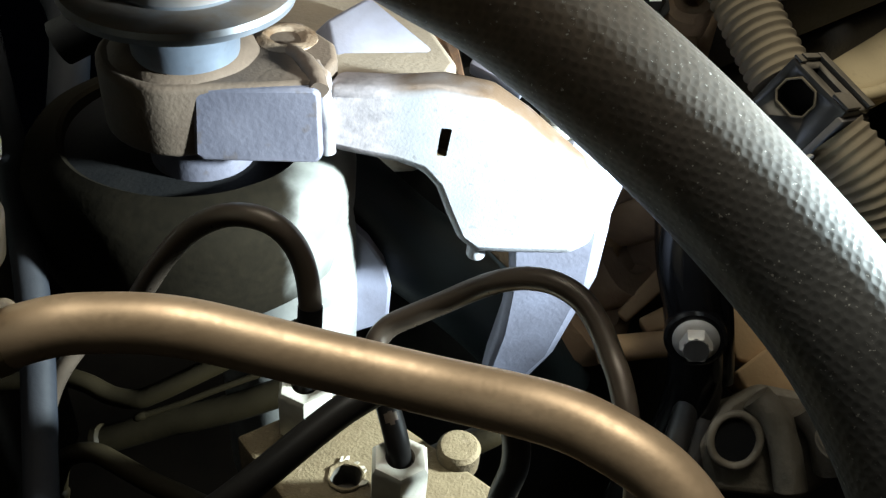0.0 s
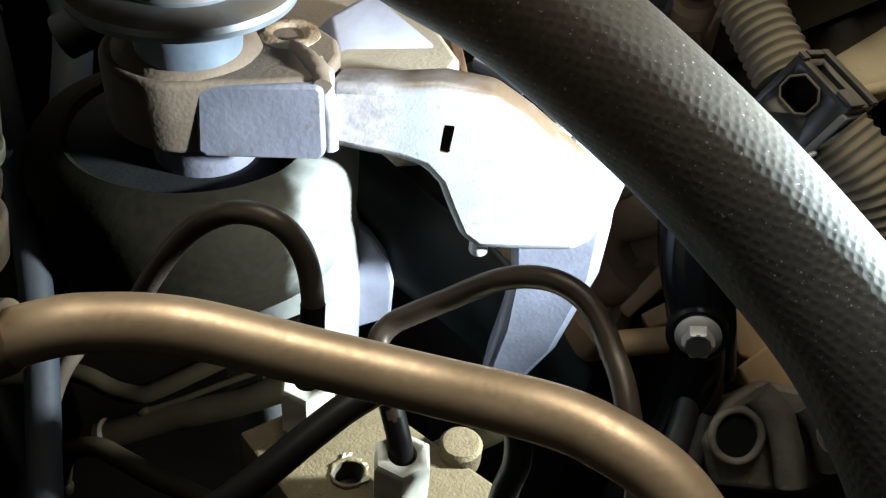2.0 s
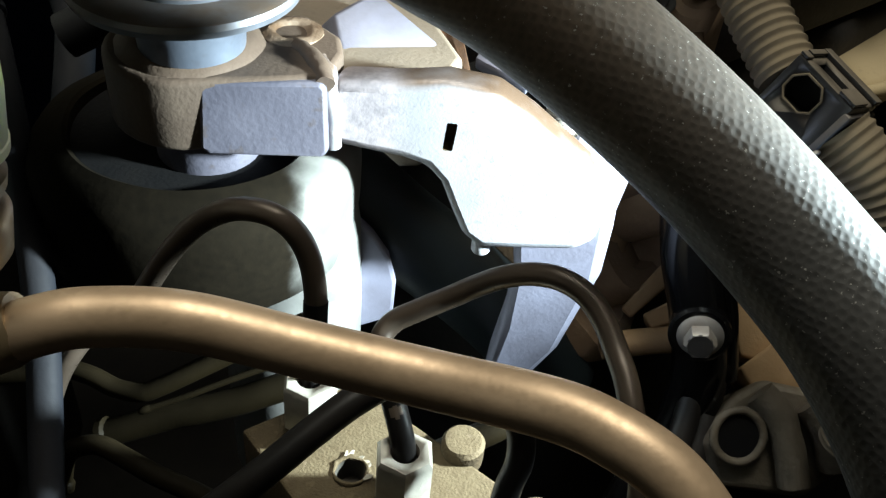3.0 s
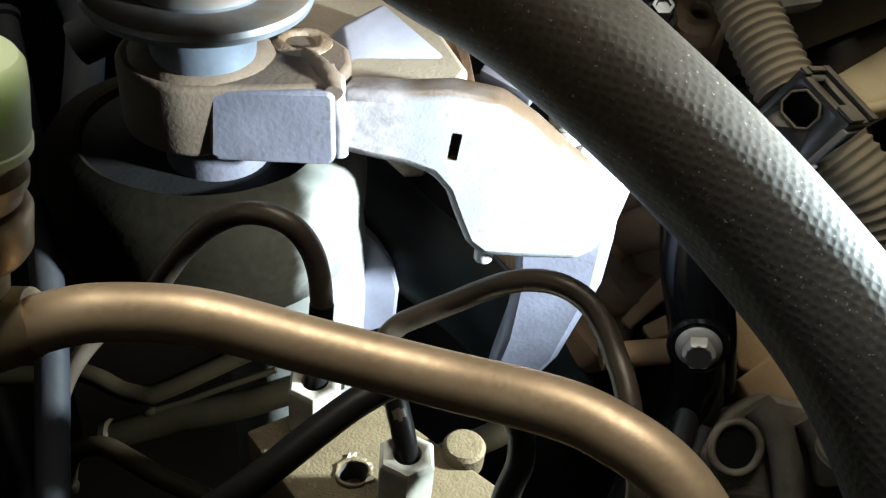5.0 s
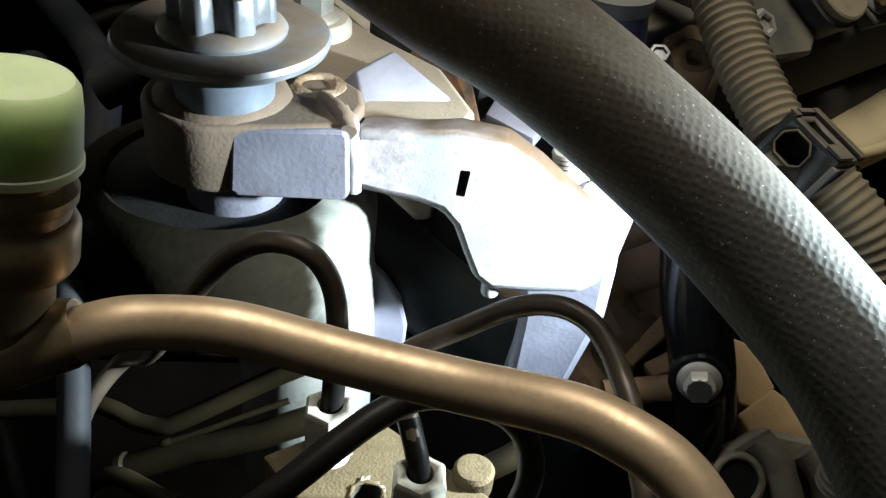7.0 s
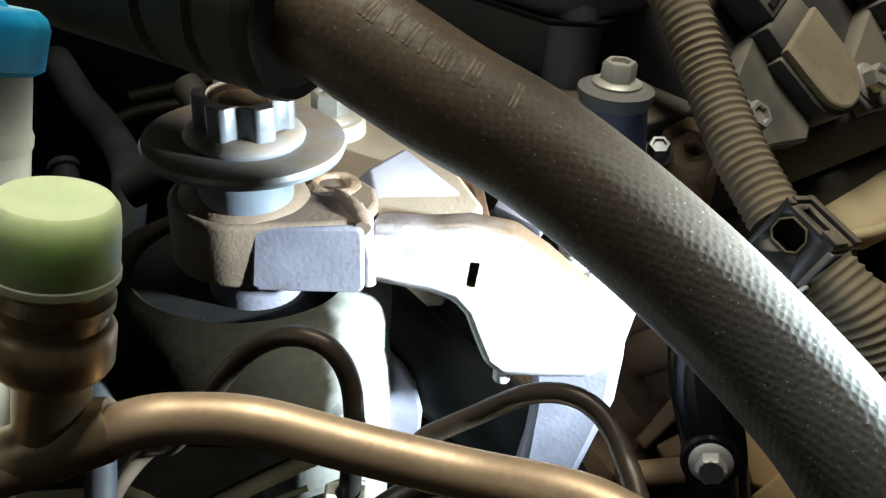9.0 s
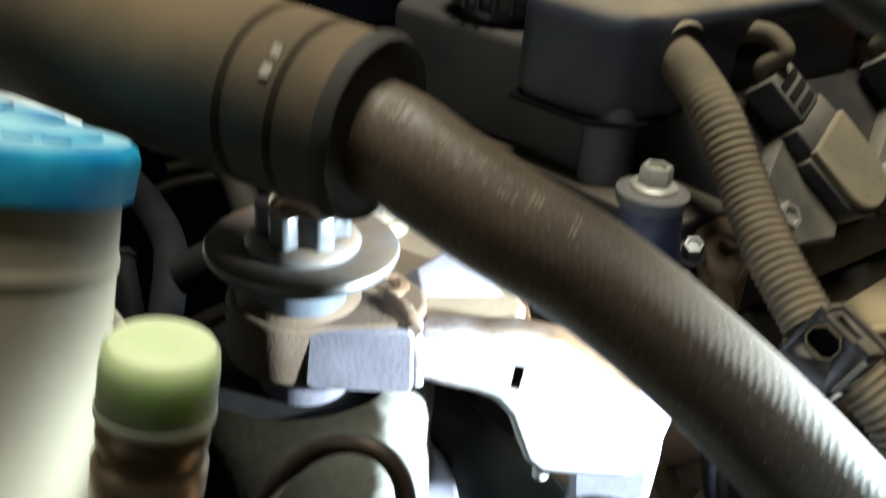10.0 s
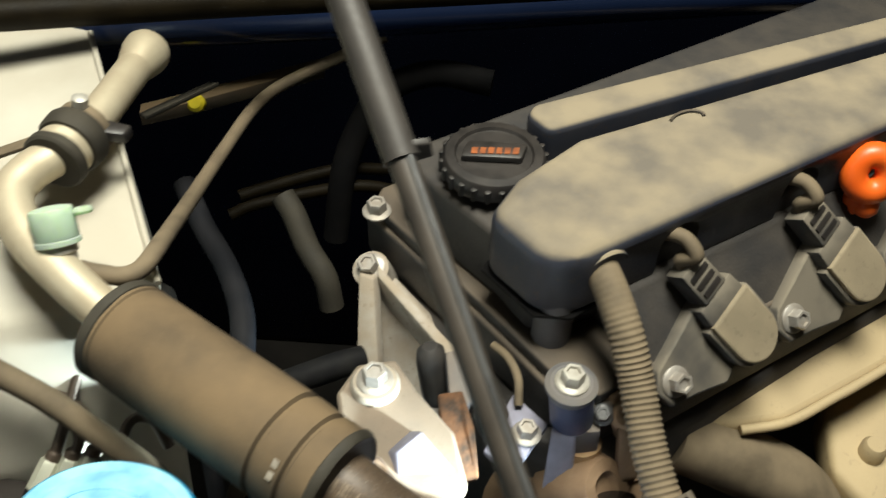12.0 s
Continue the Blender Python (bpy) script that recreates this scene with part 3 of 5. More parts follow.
part("hole_boss", rough(lathe([(0.0086, -0.004), (0.0076, 0.0004), (0.0056, 0.0010), (0.0042, 0.0007), (0.0028, -0.0008), (0, -0.0011)], (0.0215, 0.0130, 0.8818), (0, 0, 1), 32), 0.0005, 260), RUSTY, bracket, "rust stained hole boss")
slot = [(0.0598, -0.0100, 0.8640), (0.0622, -0.0100, 0.8640), (0.0630, -0.0100, 0.8718), (0.0604, -0.0100, 0.8718)]
carve(arm, solid(slot, (0, 0.0075, 0), 0.0004), ABS)
part("locating_pin", lathe([(0.0026, 0), (0.0026, 0.006), (0.0021, 0.0068), (0, 0.0070)], (0.0725, -0.0015, 0.8365), (0.0, -0.15, -1), 16), CAST, bracket)
flange = [(0.0100, 0.0160, 0.8700), (-0.0040, 0.0560, 0.8700), (0.0020, 0.0740, 0.8700), (0.0200, 0.0800, 0.8700), (0.0330, 0.0640, 0.8700), (0.0540, 0.0440, 0.8700), (0.0640, 0.0180, 0.8700), (0.0600, 0.0060, 0.8700), (0.0330, 0.0060, 0.8700)]
part("rear_flange", solid(flange, (0, 0, 0.0060), 0.0020, 3), FLANGECAST, bracket)
part("bolt_seat", lathe([(0.0120, -0.006), (0.0118, 0.004), (0.0105, 0.0056), (0.006, 0.0058)], (0.0135, 0.0625, 0.8750), (0, 0, 1), 28), DUSTALU, bracket)
# paler than the flange: a patch of torch light put into the colour
part("rear_web", solid([(0.0300, 0.0260, 0.8812), (0.0400, 0.0380, 0.8830), (0.0575, 0.0240, 0.8765), (0.0550, 0.0105, 0.8715), (0.0335, 0.0150, 0.8745)], (-0.006, 0.004, -0.008), 0.0012, 2), CAST_LOW, bracket, "sloped web behind the arm, torch-lit patch in its colour")
post = [(0.0800, 0.006, 0.8380), (0.0826, 0.0030, 0.8185), (0.0815, 0.0030, 0.7960), (0.0780, 0.0030, 0.7700), (0.0900, 0.0060, 0.7640), (0.1010, 0.0060, 0.7850), (0.1069, 0.0000, 0.8207), (0.1060, -0.0040, 0.8400), (0.1045, -0.0060, 0.8600), (0.0985, -0.004, 0.8620)]
# same casting in a dimmer lilac: the beam's falloff put into the colour
part("foot", solid(post, (0.004, 0.020, 0.0), 0.0035, 3), CAST_LOW, bracket)
part("stud_boss", lathe([(0.0085, -0.03), (0.0085, 0.0), (0.0070, 0.0016), (0.0045, 0.0018)], (0.1010, 0.0040, 0.8600), (0.1, -0.1, 1), 28), CAST_LOW, bracket)

flange_bolt("flange_bolt", Vector((0.0135, 0.0625, 0.8812)), (0, 0, 1), 0.0092, "dull steel bolt on the mount bracket flange", STEEL)
thread = thing("threaded_stud", "zinc plated threaded stud with a hexagon nut", "stud", (0.0905, 0.0060, 0.8620))
part("thread", lathe([(0.0046 if k % 2 else 0.0052, k * 0.0007) for k in range(34)], (0.0945, 0.0130, 0.8470), (-0.18, 0.0, 1), 20), STEEL, thread)
part("nut", hexagon(0.0085, -0.002, 0.005, (0.0940, 0.0130, 0.8500), (-0.18, 0, 1), 0.0), ZINC, thread)

# washer, spacer and nut on the stud
washer = thing("mount_washer", "dished zinc plated washer, dusty on top, under the mount nut", "washer", (0, 0, 0.8819))
part("plate", lathe([(0.0120, -0.0010), (0.0232, -0.0016), (0.0253, -0.0006), (0.0259, 0.0010), (0.0253, 0.0022), (0.0232, 0.0026), (0.0120, 0.0022), (0.0118, 0.0010)], (0.0008, 0, 0.8985), (0, 0, 1), 64), ZINC, washer)
part("spacer", lathe([(0.0122, -0.0010), (0.0124, 0.0022), (0.0132, 0.0052), (0.0146, 0.0092), (0.0158, 0.0126), (0.0130, 0.0132)], (0.0004, 0.0010, 0.8846), (0, 0, 1), 56), SPACER, washer, "plain blue grey steel spacer")
nut = thing("mount_nut", "zinc plated fluted flange nut with a rusty dished top", "nut", (0, 0, 0.9011))
part("flange", lathe([(0.0152, 0.0), (0.0154, 0.0008), (0.0148, 0.0017), (0.0128, 0.0030), (0.0110, 0.0033)], (0.001, 0, 0.9008), (0, 0, 1), 48), ZINC, nut)
star = []
for k in range(6):
    for a, r in ((-14, 0.0120), (-9, 0.0127), (9, 0.0127), (14, 0.0120), (18, 0.0108), (24, 0.0099), (30, 0.0096), (36, 0.0099), (42, 0.0108)):
        t = radians(8 + 60 * k + a)
        star.append((0.001 + r * math.cos(t), r * math.sin(t), 0.9032))
crown = part("fluted_crown", solid(star, (0, 0, 0.0092), 0.0005), ZINC, nut)
carve(crown, lathe([(0.0080, 0.0), (0.0092, 0.0030), (0.0096, 0.0060)], (0.001, 0, 0.9100), (0, 0, 1), 40), RUSTY)
part("stud_tip", rough(lathe([(0.0062, -0.002), (0.0060, 0.0008), (0.0050, 0.0014), (0, 0.0015)], (0.001, 0, 0.9100), (0, 0, 1), 28), 0.0003, 400), RUSTY, nut, "rusty stud tip in the dished nut")

# ---- body side of the mount ----
cup = thing("engine_mount_housing", "dusty cast engine mount housing with a black rubber core", "engine mount", (0, 0, 0.74))
HC = (-0.0045, 0.0120, 0.8560)
prof = [(0.0180, -0.0380), (0.0385, -0.0365), (0.0420, -0.0325), (0.0434, -0.0220), (0.0436, -0.0120), (0.0425, -0.0060), (0.0400, -0.0025), (0.0350, -0.0004), (0.0325, 0.0004), (0.0314, -0.0004), (0.0310, -0.0040)]
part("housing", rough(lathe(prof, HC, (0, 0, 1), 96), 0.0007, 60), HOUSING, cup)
# near-black sheet: the dark of the housing's hollow put into its colour
part("shade_liner", lathe([(0.0313, -0.0030), (0.0311, -0.0300), (0.0100, -0.0330)], HC, (0, 0, 1), 64), VOID, cup)
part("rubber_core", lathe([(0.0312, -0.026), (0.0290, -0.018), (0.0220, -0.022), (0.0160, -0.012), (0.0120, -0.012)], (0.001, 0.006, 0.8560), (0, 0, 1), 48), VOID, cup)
part("centre_post", lathe([(0.0130, -0.030), (0.0130, 0.0060), (0.0120, 0.0071), (0, 0.0071)], (0.001, 0.004, 0.8560), (0, 0, 1), 36), MACHINED, cup)
part("support_leg", rough(lathe([(0.0205, -0.130), (0.0212, -0.060), (0.0205, -0.030), (0.0180, -0.012), (0.0120, -0.008)], (0.0190, 0.0090, 0.8560), (0, 0, 1), 48), 0.0006, 60), SATIN, cup)
part("side_fin", solid([(0.0340, 0.0120, 0.8270), (0.0395, 0.0120, 0.8240), (0.0432, 0.0120, 0.8200), (0.0480, 0.0120, 0.8120), (0.0502, 0.0120, 0.8028), (0.0497, 0.0120, 0.7882), (0.0340, 0.0120, 0.7800)], (-0.001, 0.005, 0), 0.0012), CAST_LOW, cup)
solo("dark_coolant_hose", tube([(0.0150, 0.0400, 0.8320), (0.0310, 0.0380, 0.8200), (0.0489, 0.0370, 0.8040), (0.0681, 0.0360, 0.7880), (0.0893, 0.0350, 0.7670), (0.1100, 0.0340, 0.7400)], 0.0150, 28), TEALHOSE, "dark green black hose behind the mount", "hose")

# ---- refrigerant line with its service valve, in the foreground ----
ac = thing("refrigerant_line", "gold passivated aluminium refrigerant tube with a service valve", "pipe", (0.03, -0.104, 0.896))
TUBE = [(-0.0600, -0.1330, 0.8800), (-0.0300, -0.1180, 0.8880), (-0.0060, -0.1085, 0.8945), (0.0066, -0.1055, 0.8990), (0.0143, -0.1040, 0.8998), (0.0258, -0.1035, 0.8995), (0.0422, -0.1040, 0.8960), (0.0589, -0.1073, 0.8955),
        (0.0741, -0.1135, 0.8985), (0.0814, -0.1176, 0.8990), (0.0879, -0.1217, 0.8975), (0.0928, -0.1265, 0.8940), (0.0977, -0.1329, 0.8880), (0.1010, -0.1420, 0.8780), (0.1030, -0.1540, 0.8620), (0.1040, -0.1650, 0.8400)]
part("tube", tube(TUBE, 0.0041, 28), BRASS, ac)
V, VA = Vector((-0.0060, -0.1060, 0.8960)), Vector((0.0051, 0.0050, 0.0404)).normalized()
part("valve_body", lathe([(0.0062, -0.0030), (0.0058, 0.0030), (0.0058, 0.0112), (0.0064, 0.0124), (0.0082, 0.0134), (0.0089, 0.0146), (0.0090, 0.0200), (0.0084, 0.0212), (0.0078, 0.0218), (0.0078, 0.0232), (0.0086, 0.0240), (0.0087, 0.0256), (0.0079, 0.0266), (0.0074, 0.0272), (0.0074, 0.0320)], V, VA, 44), FITTING, ac)
part("saddle", rough(lathe([(0.0046, -0.0110), (0.0053, -0.0090), (0.0056, 0.0), (0.0053, 0.0090), (0.0046, 0.0110)], V + Vector((0, -0.0015, -0.0010)), (1, 0.22, 0.35), 28), 0.0002, 200), FITTING, ac)
cap = thing("service_valve_cap", "pale green plastic cap on the service valve", "cap", V + VA * 0.0290)
shell = part("shell", lathe([(0.0070, 0.0), (0.0086, 0.0), (0.0090, 0.0006), (0.0089, 0.0080), (0.0086, 0.0108), (0.0078, 0.0119), (0.0060, 0.0123), (0.0040, 0.0122), (0, 0.0121)], V + VA * 0.0288, VA, 56), GREENCAP, cap)
part("skirt_ring", lathe([(0.0084, 0.0), (0.0092, 0.0003), (0.0092, 0.0015), (0.0087, 0.0020)], V + VA * 0.0286, VA, 56), GREENCAP, cap)

# ---- suction hose, its sleeve and pipe ----
hose = thing("refrigerant_hose", "dusty black refrigerant hose with woven texture and faded print", "hose", (0.0688, -0.0405, 0.92))
HOSEPATH = [(-0.0200, -0.0100, 0.9470), (0.0215, -0.0258, 0.9422), (0.0365, -0.0312, 0.9360), (0.0528, -0.0355, 0.9280), (0.0688, -0.0385, 0.9210), (0.0859, -0.0455, 0.9120), (0.1044, -0.0560, 0.9010), (0.1200, -0.0690, 0.8910),
            (0.1310, -0.0820, 0.8830), (0.1400, -0.0960, 0.8720), (0.1470, -0.1120, 0.8570), (0.1520, -0.1300, 0.8350)]
hose_line = evenly(spline(HOSEPATH, 10), 0.003)
hose_tube = part("tube", sweep(hose_line, 0.0128, 48), HOSE, hose)

def on_hose(run, turn, lift):
    """A point on the hose: metres along it, degrees round it from the side that faces up and front."""
    k = min(len(hose_line) - 2, int(run / 0.003))
    p = hose_line[k].lerp(hose_line[k + 1], run / 0.003 - k)
    way = (hose_line[k + 1] - hose_line[k]).normalized()
    face = Vector((0.05, -0.55, 0.83))
    face = (face - way * face.dot(way)).normalized()
    return p + (Matrix.Rotation(radians(turn), 3, way) @ face) * (0.0128 + lift)


START = 0.0435
for k, strokes in enumerate([2, 3, 2, 0, 3, 1, 2, 2, 1, 3, 1, 3, 0, 0, 2]):
    for q in range(strokes):
        r0 = START + 0.0033 * k + 0.0010 * q
        rows_ = [(on_hose(r0, 13 - 26 * a / 5, 0.00012), on_hose(r0 + 0.00060, 13 - 26 * a / 5, 0.00012)) for a in range(6)]
        bm = bmesh.new()
        vs = [(bm.verts.new(a), bm.verts.new(b)) for a, b in rows_]
        for (a, b), (c, d_) in zip(vs, vs[1:]):
            bm.faces.new((a, b, d_, c))
        part("print_mark", bm, PRINT, hose_tube)

S0, S1 = Vector((0.0215, -0.0270, 0.9440)), Vector((-0.0775, 0.0220, 0.9497))
axis = (S1 - S0).normalized()
sleeve = thing("hose_sleeve", "brown dusty rubber sleeve over the refrigerant line", "sleeve", (S0 + S1) / 2)
L = (S1 - S0).length
prof = [(0.0130, 0.022), (0.0160, 0.020), (0.0178, 0.002), (0.0192, 0.0), (0.0205, 0.0015), (0.0208, 0.0110), (0.0194, 0.0118), (0.0194, 0.0128), (0.0210, 0.0138), (0.0212, 0.0245), (0.0196, 0.0253), (0.0196, 0.0266), (0.0212, 0.0276),
        (0.0214, L * 0.6), (0.0212, L - 0.006), (0.0206, L - 0.0052), (0.0206, L - 0.0045), (0.0214, L - 0.0038), (0.0212, L - 0.0008), (0.0202, L), (0.0090, L + 0.0005)]
part("shell", rough(lathe(prof, S0, axis, 64), 0.0004, 45), SLEEVE, sleeve)

# black cone added for the shade inside the sleeve mouth
part("mouth_shade", lathe([(0.0176, 0.0012), (0.0172, 0.0050), (0.0158, 0.0190), (0.0131, 0.0208)], S0, axis, 48), VOID, sleeve)
part("end_ring", rough(lathe([(0.0206, -0.0030), (0.0219, -0.0022), (0.0221, 0.0014), (0.0212, 0.0024), (0.0200, 0.0026)], S0 + axis * L, axis, 56), 0.0004, 120), GRIME, sleeve, "dark grimy end ring")
part("mouth_ring", rough(lathe([(0.0178, -0.0006), (0.0200, -0.0012), (0.0211, 0.0004), (0.0212, 0.0024), (0.0204, 0.0030)], S0, axis, 56), 0.0004, 120), GRIME, sleeve, "dark grimy mouth ring")
for k in range(2):
    m0 = S0 + axis * 0.0165
    face = Vector((-0.35, -0.62, 0.70))
    face = (face - axis * face.dot(axis)).normalized()
    side_ = axis.cross(face)
    c0 = m0 + face * 0.0209 + side_ * (0.0024 - 0.0048 * k)
    part("label_mark", solid([c0 + axis * a + side_ * b for a, b in ((-0.0012, -0.0016), (0.0012, -0.0016), (0.0012, 0.0014), (-0.0012, 0.0014))], face * 0.0003), PRINTW, sleeve)
suction = thing("suction_pipe", "dull aluminium suction pipe bent back beside the white panel", "pipe", (-0.10, 0.06, 0.975))
PIPEPATH = [(-0.0600, 0.0130, 0.9520), (-0.0802, 0.0225, 0.9560), (-0.1034, 0.0343, 0.9640), (-0.1245, 0.0480, 0.9700), (-0.1375, 0.0651, 0.9730), (-0.1365, 0.0800, 0.9740), (-0.1290, 0.0960, 0.9735), (-0.1260, 0.1250, 0.9710), (-0.1268, 0.1550, 0.9680), (-0.1271, 0.1800, 0.9661)]
pp = spline(PIPEPATH, 8)
part("tube", sweep(pp, 0.0086, 28), PIPE, suction)
part("end_collar", lathe([(0.0086, -0.012), (0.0098, -0.008), (0.0116, 0.000), (0.0118, 0.005), (0.0108, 0.0075), (0.0070, 0.0078)], pp[-1], pp[-1] - pp[-4], 28), PIPE, suction)
PB, PA = Vector((-0.1045, 0.0370, 0.9620)), Vector((-0.0035, 0.0075, 0.0125)).normalized()
part("port_stub", lathe([(0.0072, -0.002), (0.0062, 0.0015), (0.0062, 0.0080), (0.0072, 0.0090), (0.0072, 0.0125), (0.0060, 0.0135)], PB, PA, 28), NUT, suction)
cap2 = thing("low_service_cap", "faded green plastic cap on the suction port", "cap", PB + PA * 0.0125)
part("shell", lathe([(0.0082, 0.0), (0.0088, 0.001), (0.0088, 0.0125), (0.0080, 0.0142), (0.0050, 0.0148), (0, 0.0149)], PB + PA * 0.0125, PA, 36), TEALCAP, cap2)
part("skirt_ring", lathe([(0.0080, 0.0), (0.0092, 0.0003), (0.0092, 0.0022), (0.0088, 0.0026)], PB + PA * 0.0120, PA, 36), TEALCAP, cap2)
part("strap_tab", lathe([(0.0034, 0), (0.0040, 0.0012), (0.0034, 0.0026), (0, 0.0028)], PB + PA * 0.0235 + Vector((0.0115, 0.0040, 0)), PA, 20), TEALCAP, cap2)
clampw = thing("pipe_clamp", "grimy rubber lined clamp round the suction pipe", "clamp", (-0.1282, 0.1010, 0.9732))
ax2 = Vector((0.10, 1.0, -0.04)).normalized()
CL = Vector((-0.1282, 0.1010, 0.9732))
for nm, off, half, r_, m in (("rubber_ring", -0.0115, 0.0030, 0.0140, GRIME), ("metal_band", -0.0055, 0.0034, 0.0128, PIPE), ("rubber_ring", 0.0030, 0.0054, 0.0150, GRIME), ("metal_band", 0.0115, 0.0032, 0.0132, CONDUIT)):
    part(nm, rough(lathe([(0.0086, -half), (r_ - 0.0012, -half), (r_, -half * 0.6), (r_, half * 0.6), (r_ - 0.0012, half), (0.0086, half)], CL + ax2 * off, ax2, 32), 0.0004, 140), m, clampw)
part("clamp_ear", solid([CL + Vector(q) for q in ((0.0100, 0.0060, 0.0040), (0.0215, 0.0090, 0.0010), (0.0220, 0.0160, 0.0010), (0.0100, 0.0150, 0.0040))], (0, 0, -0.0060), 0.0012), BLACKP, clampw, "black plastic ear of the clamp")
part("clamp_screw", lathe([(0.0036, -0.004), (0.0036, 0.002), (0.0020, 0.003), (0, 0.003)], CL + Vector((0.0030, 0.0120, 0.0145)), (0.2, 0.1, 1), 16), NUT, clampw)
part("strap_arm", solid([(-0.1360, 0.0950, 0.9790), (-0.1350, 0.1040, 0.9790), (-0.1850, 0.1010, 0.9560), (-0.1860, 0.0920, 0.9560)], (0, 0, -0.0022), 0.0006), CONDUIT, clampw, "dusty steel strap to the panel")

# ---- reservoir with blue cap ----
NB = Vector((0.118, 0.367, 1.0)).normalized()
C1 = Vector((-0.0511, -0.0568, 0.9500))
BX = Vector((1, 0, 0)) - NB * NB.x
BX.normalize()
BY = NB.cross(BX)


def bc(a, b, c):
    return C1 + BX * a + BY * b + NB * c


tank = thing("fluid_reservoir", "translucent white plastic reservoir with a blue cap", "reservoir", C1 - NB * 0.078)
bpath = spline([C1 - NB * 0.0103, C1 - NB * 0.030, C1 - NB * 0.055, C1 - NB * 0.078], 6)
part("bottle", sweep(bpath, lambda q: 0.0290 + 0.0055 * min(1, q / 0.08), 48), TANK, tank)
solo("reservoir_stay", solid([C1 - NB * 0.078 + Vector(q) for q in ((-0.030, -0.020, 0), (0.016, -0.016, 0), (0.016, 0.020, 0), (-0.030, 0.020, 0))], (-0.006, 0.004, -0.20), 0.002), VOID, "grimy black stay below the fluid reservoir", "bracket")
part("moulded_rib", lathe([(0.0296, -0.0260), (0.0303, -0.0240), (0.0303, -0.0220), (0.0294, -0.0200)], C1, NB, 48), TANK, tank)
bcap = part("cap", lathe([(0.0296, -0.0105), (0.0310, -0.0095), (0.0314, -0.0020), (0.0306, 0.0000), (0.0290, 0.0012), (0.0240, 0.0010), (0.0232, 0.0020), (0.0150, 0.0036), (0, 0.0040)], C1, NB, 64), BLUECAP, tank, "dusty bright blue round cap with raised markings")
loop = [bc(0.0165 * math.cos(t), 0.0125 * math.sin(t), 0.0034) for t in (2 * math.pi * k / 28 for k in range(29))]
part("raised_mark", sweep(loop, 0.0009, 8), BLUECAP, bcap)
part("raised_mark", solid([bc(*q, 0.0034) for q in ((-0.0085, -0.0045), (0.0085, -0.0045), (0.0060, 0.0050), (-0.006, 0.0050))], NB * 0.0016, 0.0005), BLUECAP, bcap)
part("raised_mark", solid([bc(*q, 0.0034) for q in ((-0.003, 0.0055), (0.003, 0.0055), (0.003, 0.0085), (-0.003, 0.0085))], NB * 0.0014, 0.0004), BLUECAP, bcap)
for k in range(9):
    t = radians(-150 + 15 * k)
    e, g = Vector((math.cos(t), math.sin(t))), Vector((-math.sin(t), math.cos(t)))
    part("rim_mark", solid([bc(*(e * 0.0262 + g * a + e * b), 0.0010) for a, b in ((-0.0022, -0.0012), (0.0022, -0.0012), (0.0022, 0.0012), (-0.0022, 0.0012))], NB * 0.0008, 0.0002), BLUECAP, bcap)

# ---- brake modulator block, nuts and lines ----
modulator = thing("brake_modulator", "dirty aluminium brake modulator block with a stamped hole", "valve block", (0.05, -0.07, 0.77))
top = [(0.0201, -0.0641, 0.8265), (0.0300, -0.0574, 0.8265), (0.0433, -0.0483, 0.8265), (0.0525, -0.0556, 0.8265), (0.0747, -0.0727, 0.8265), (0.0900, -0.0840, 0.8265), (0.0860, -0.1120, 0.8265), (0.0640, -0.1180, 0.8265)]
mod_block = part("block", rough(solid(top, (0, 0, -0.055), 0.0008), 0.0003, 120), ABS, modulator)
carve(mod_block, rough(lathe([(0.0028, -0.006), (0.0032, 0.0), (0.0036, 0.002)], (0.0448, -0.0732, 0.8265), (0, 0, 1), 22), 0.0007, 500), HOLEDARK)
part("burr", rough(sweep([Vector((0.0448 + 0.0036 * math.cos(t), -0.0732 + 0.0036 * math.sin(t), 0.8267)) for t in (2 * math.pi * k / 26 for k in range(27))], 0.0005, 8), 0.0006, 500), ABS, modulator, "ragged burr round the stamped hole")
seal, rnd = bmesh.new(), random.Random(5)
for k in range(6):
    t = -0.6 + 0.55 * k + rnd.uniform(-0.25, 0.25)
    out, side_ = Vector((math.cos(t), math.sin(t), 0)), Vector((-math.sin(t), math.cos(t), 0))
    c0 = Vector((0.0448, -0.0732, 0.8268)) + out * 0.0034
    w_, l_ = rnd.uniform(0.0005, 0.0013), rnd.uniform(0.0005, 0.0016)
    tip = c0 + out * l_ + side_ * rnd.uniform(-0.0012, 0.0012) + Vector((0, 0, rnd.uniform(0.0, 0.0005)))
    solid([c0 - side_ * w_, c0 + side_ * w_, tip + side_ * w_ * 0.4, tip - side_ * w_ * 0.5], (0, 0, 0.00025), bm=seal)
part("torn_seal", seal, PRINTW, modulator, "torn pale flakes of a seal round the hole")
part("blanking_plug", rough(lathe([(0.0048, -0.003), (0.0048, 0.0022), (0.0040, 0.0032), (0.0022, 0.0034), (0, 0.0030)], (0.0684, -0.0655, 0.8265), (0, 0, 1), 26), 0.0002, 300), ABS, modulator)
part("dome_plug", rough(lathe([(0.0062, -0.002), (0.0060, 0.0020), (0.0045, 0.0042), (0.0020, 0.0050), (0, 0.0051)], (0.0838, -0.0840, 0.8265), (0, 0, 1), 28), 0.0002, 300), ABS, modulator)
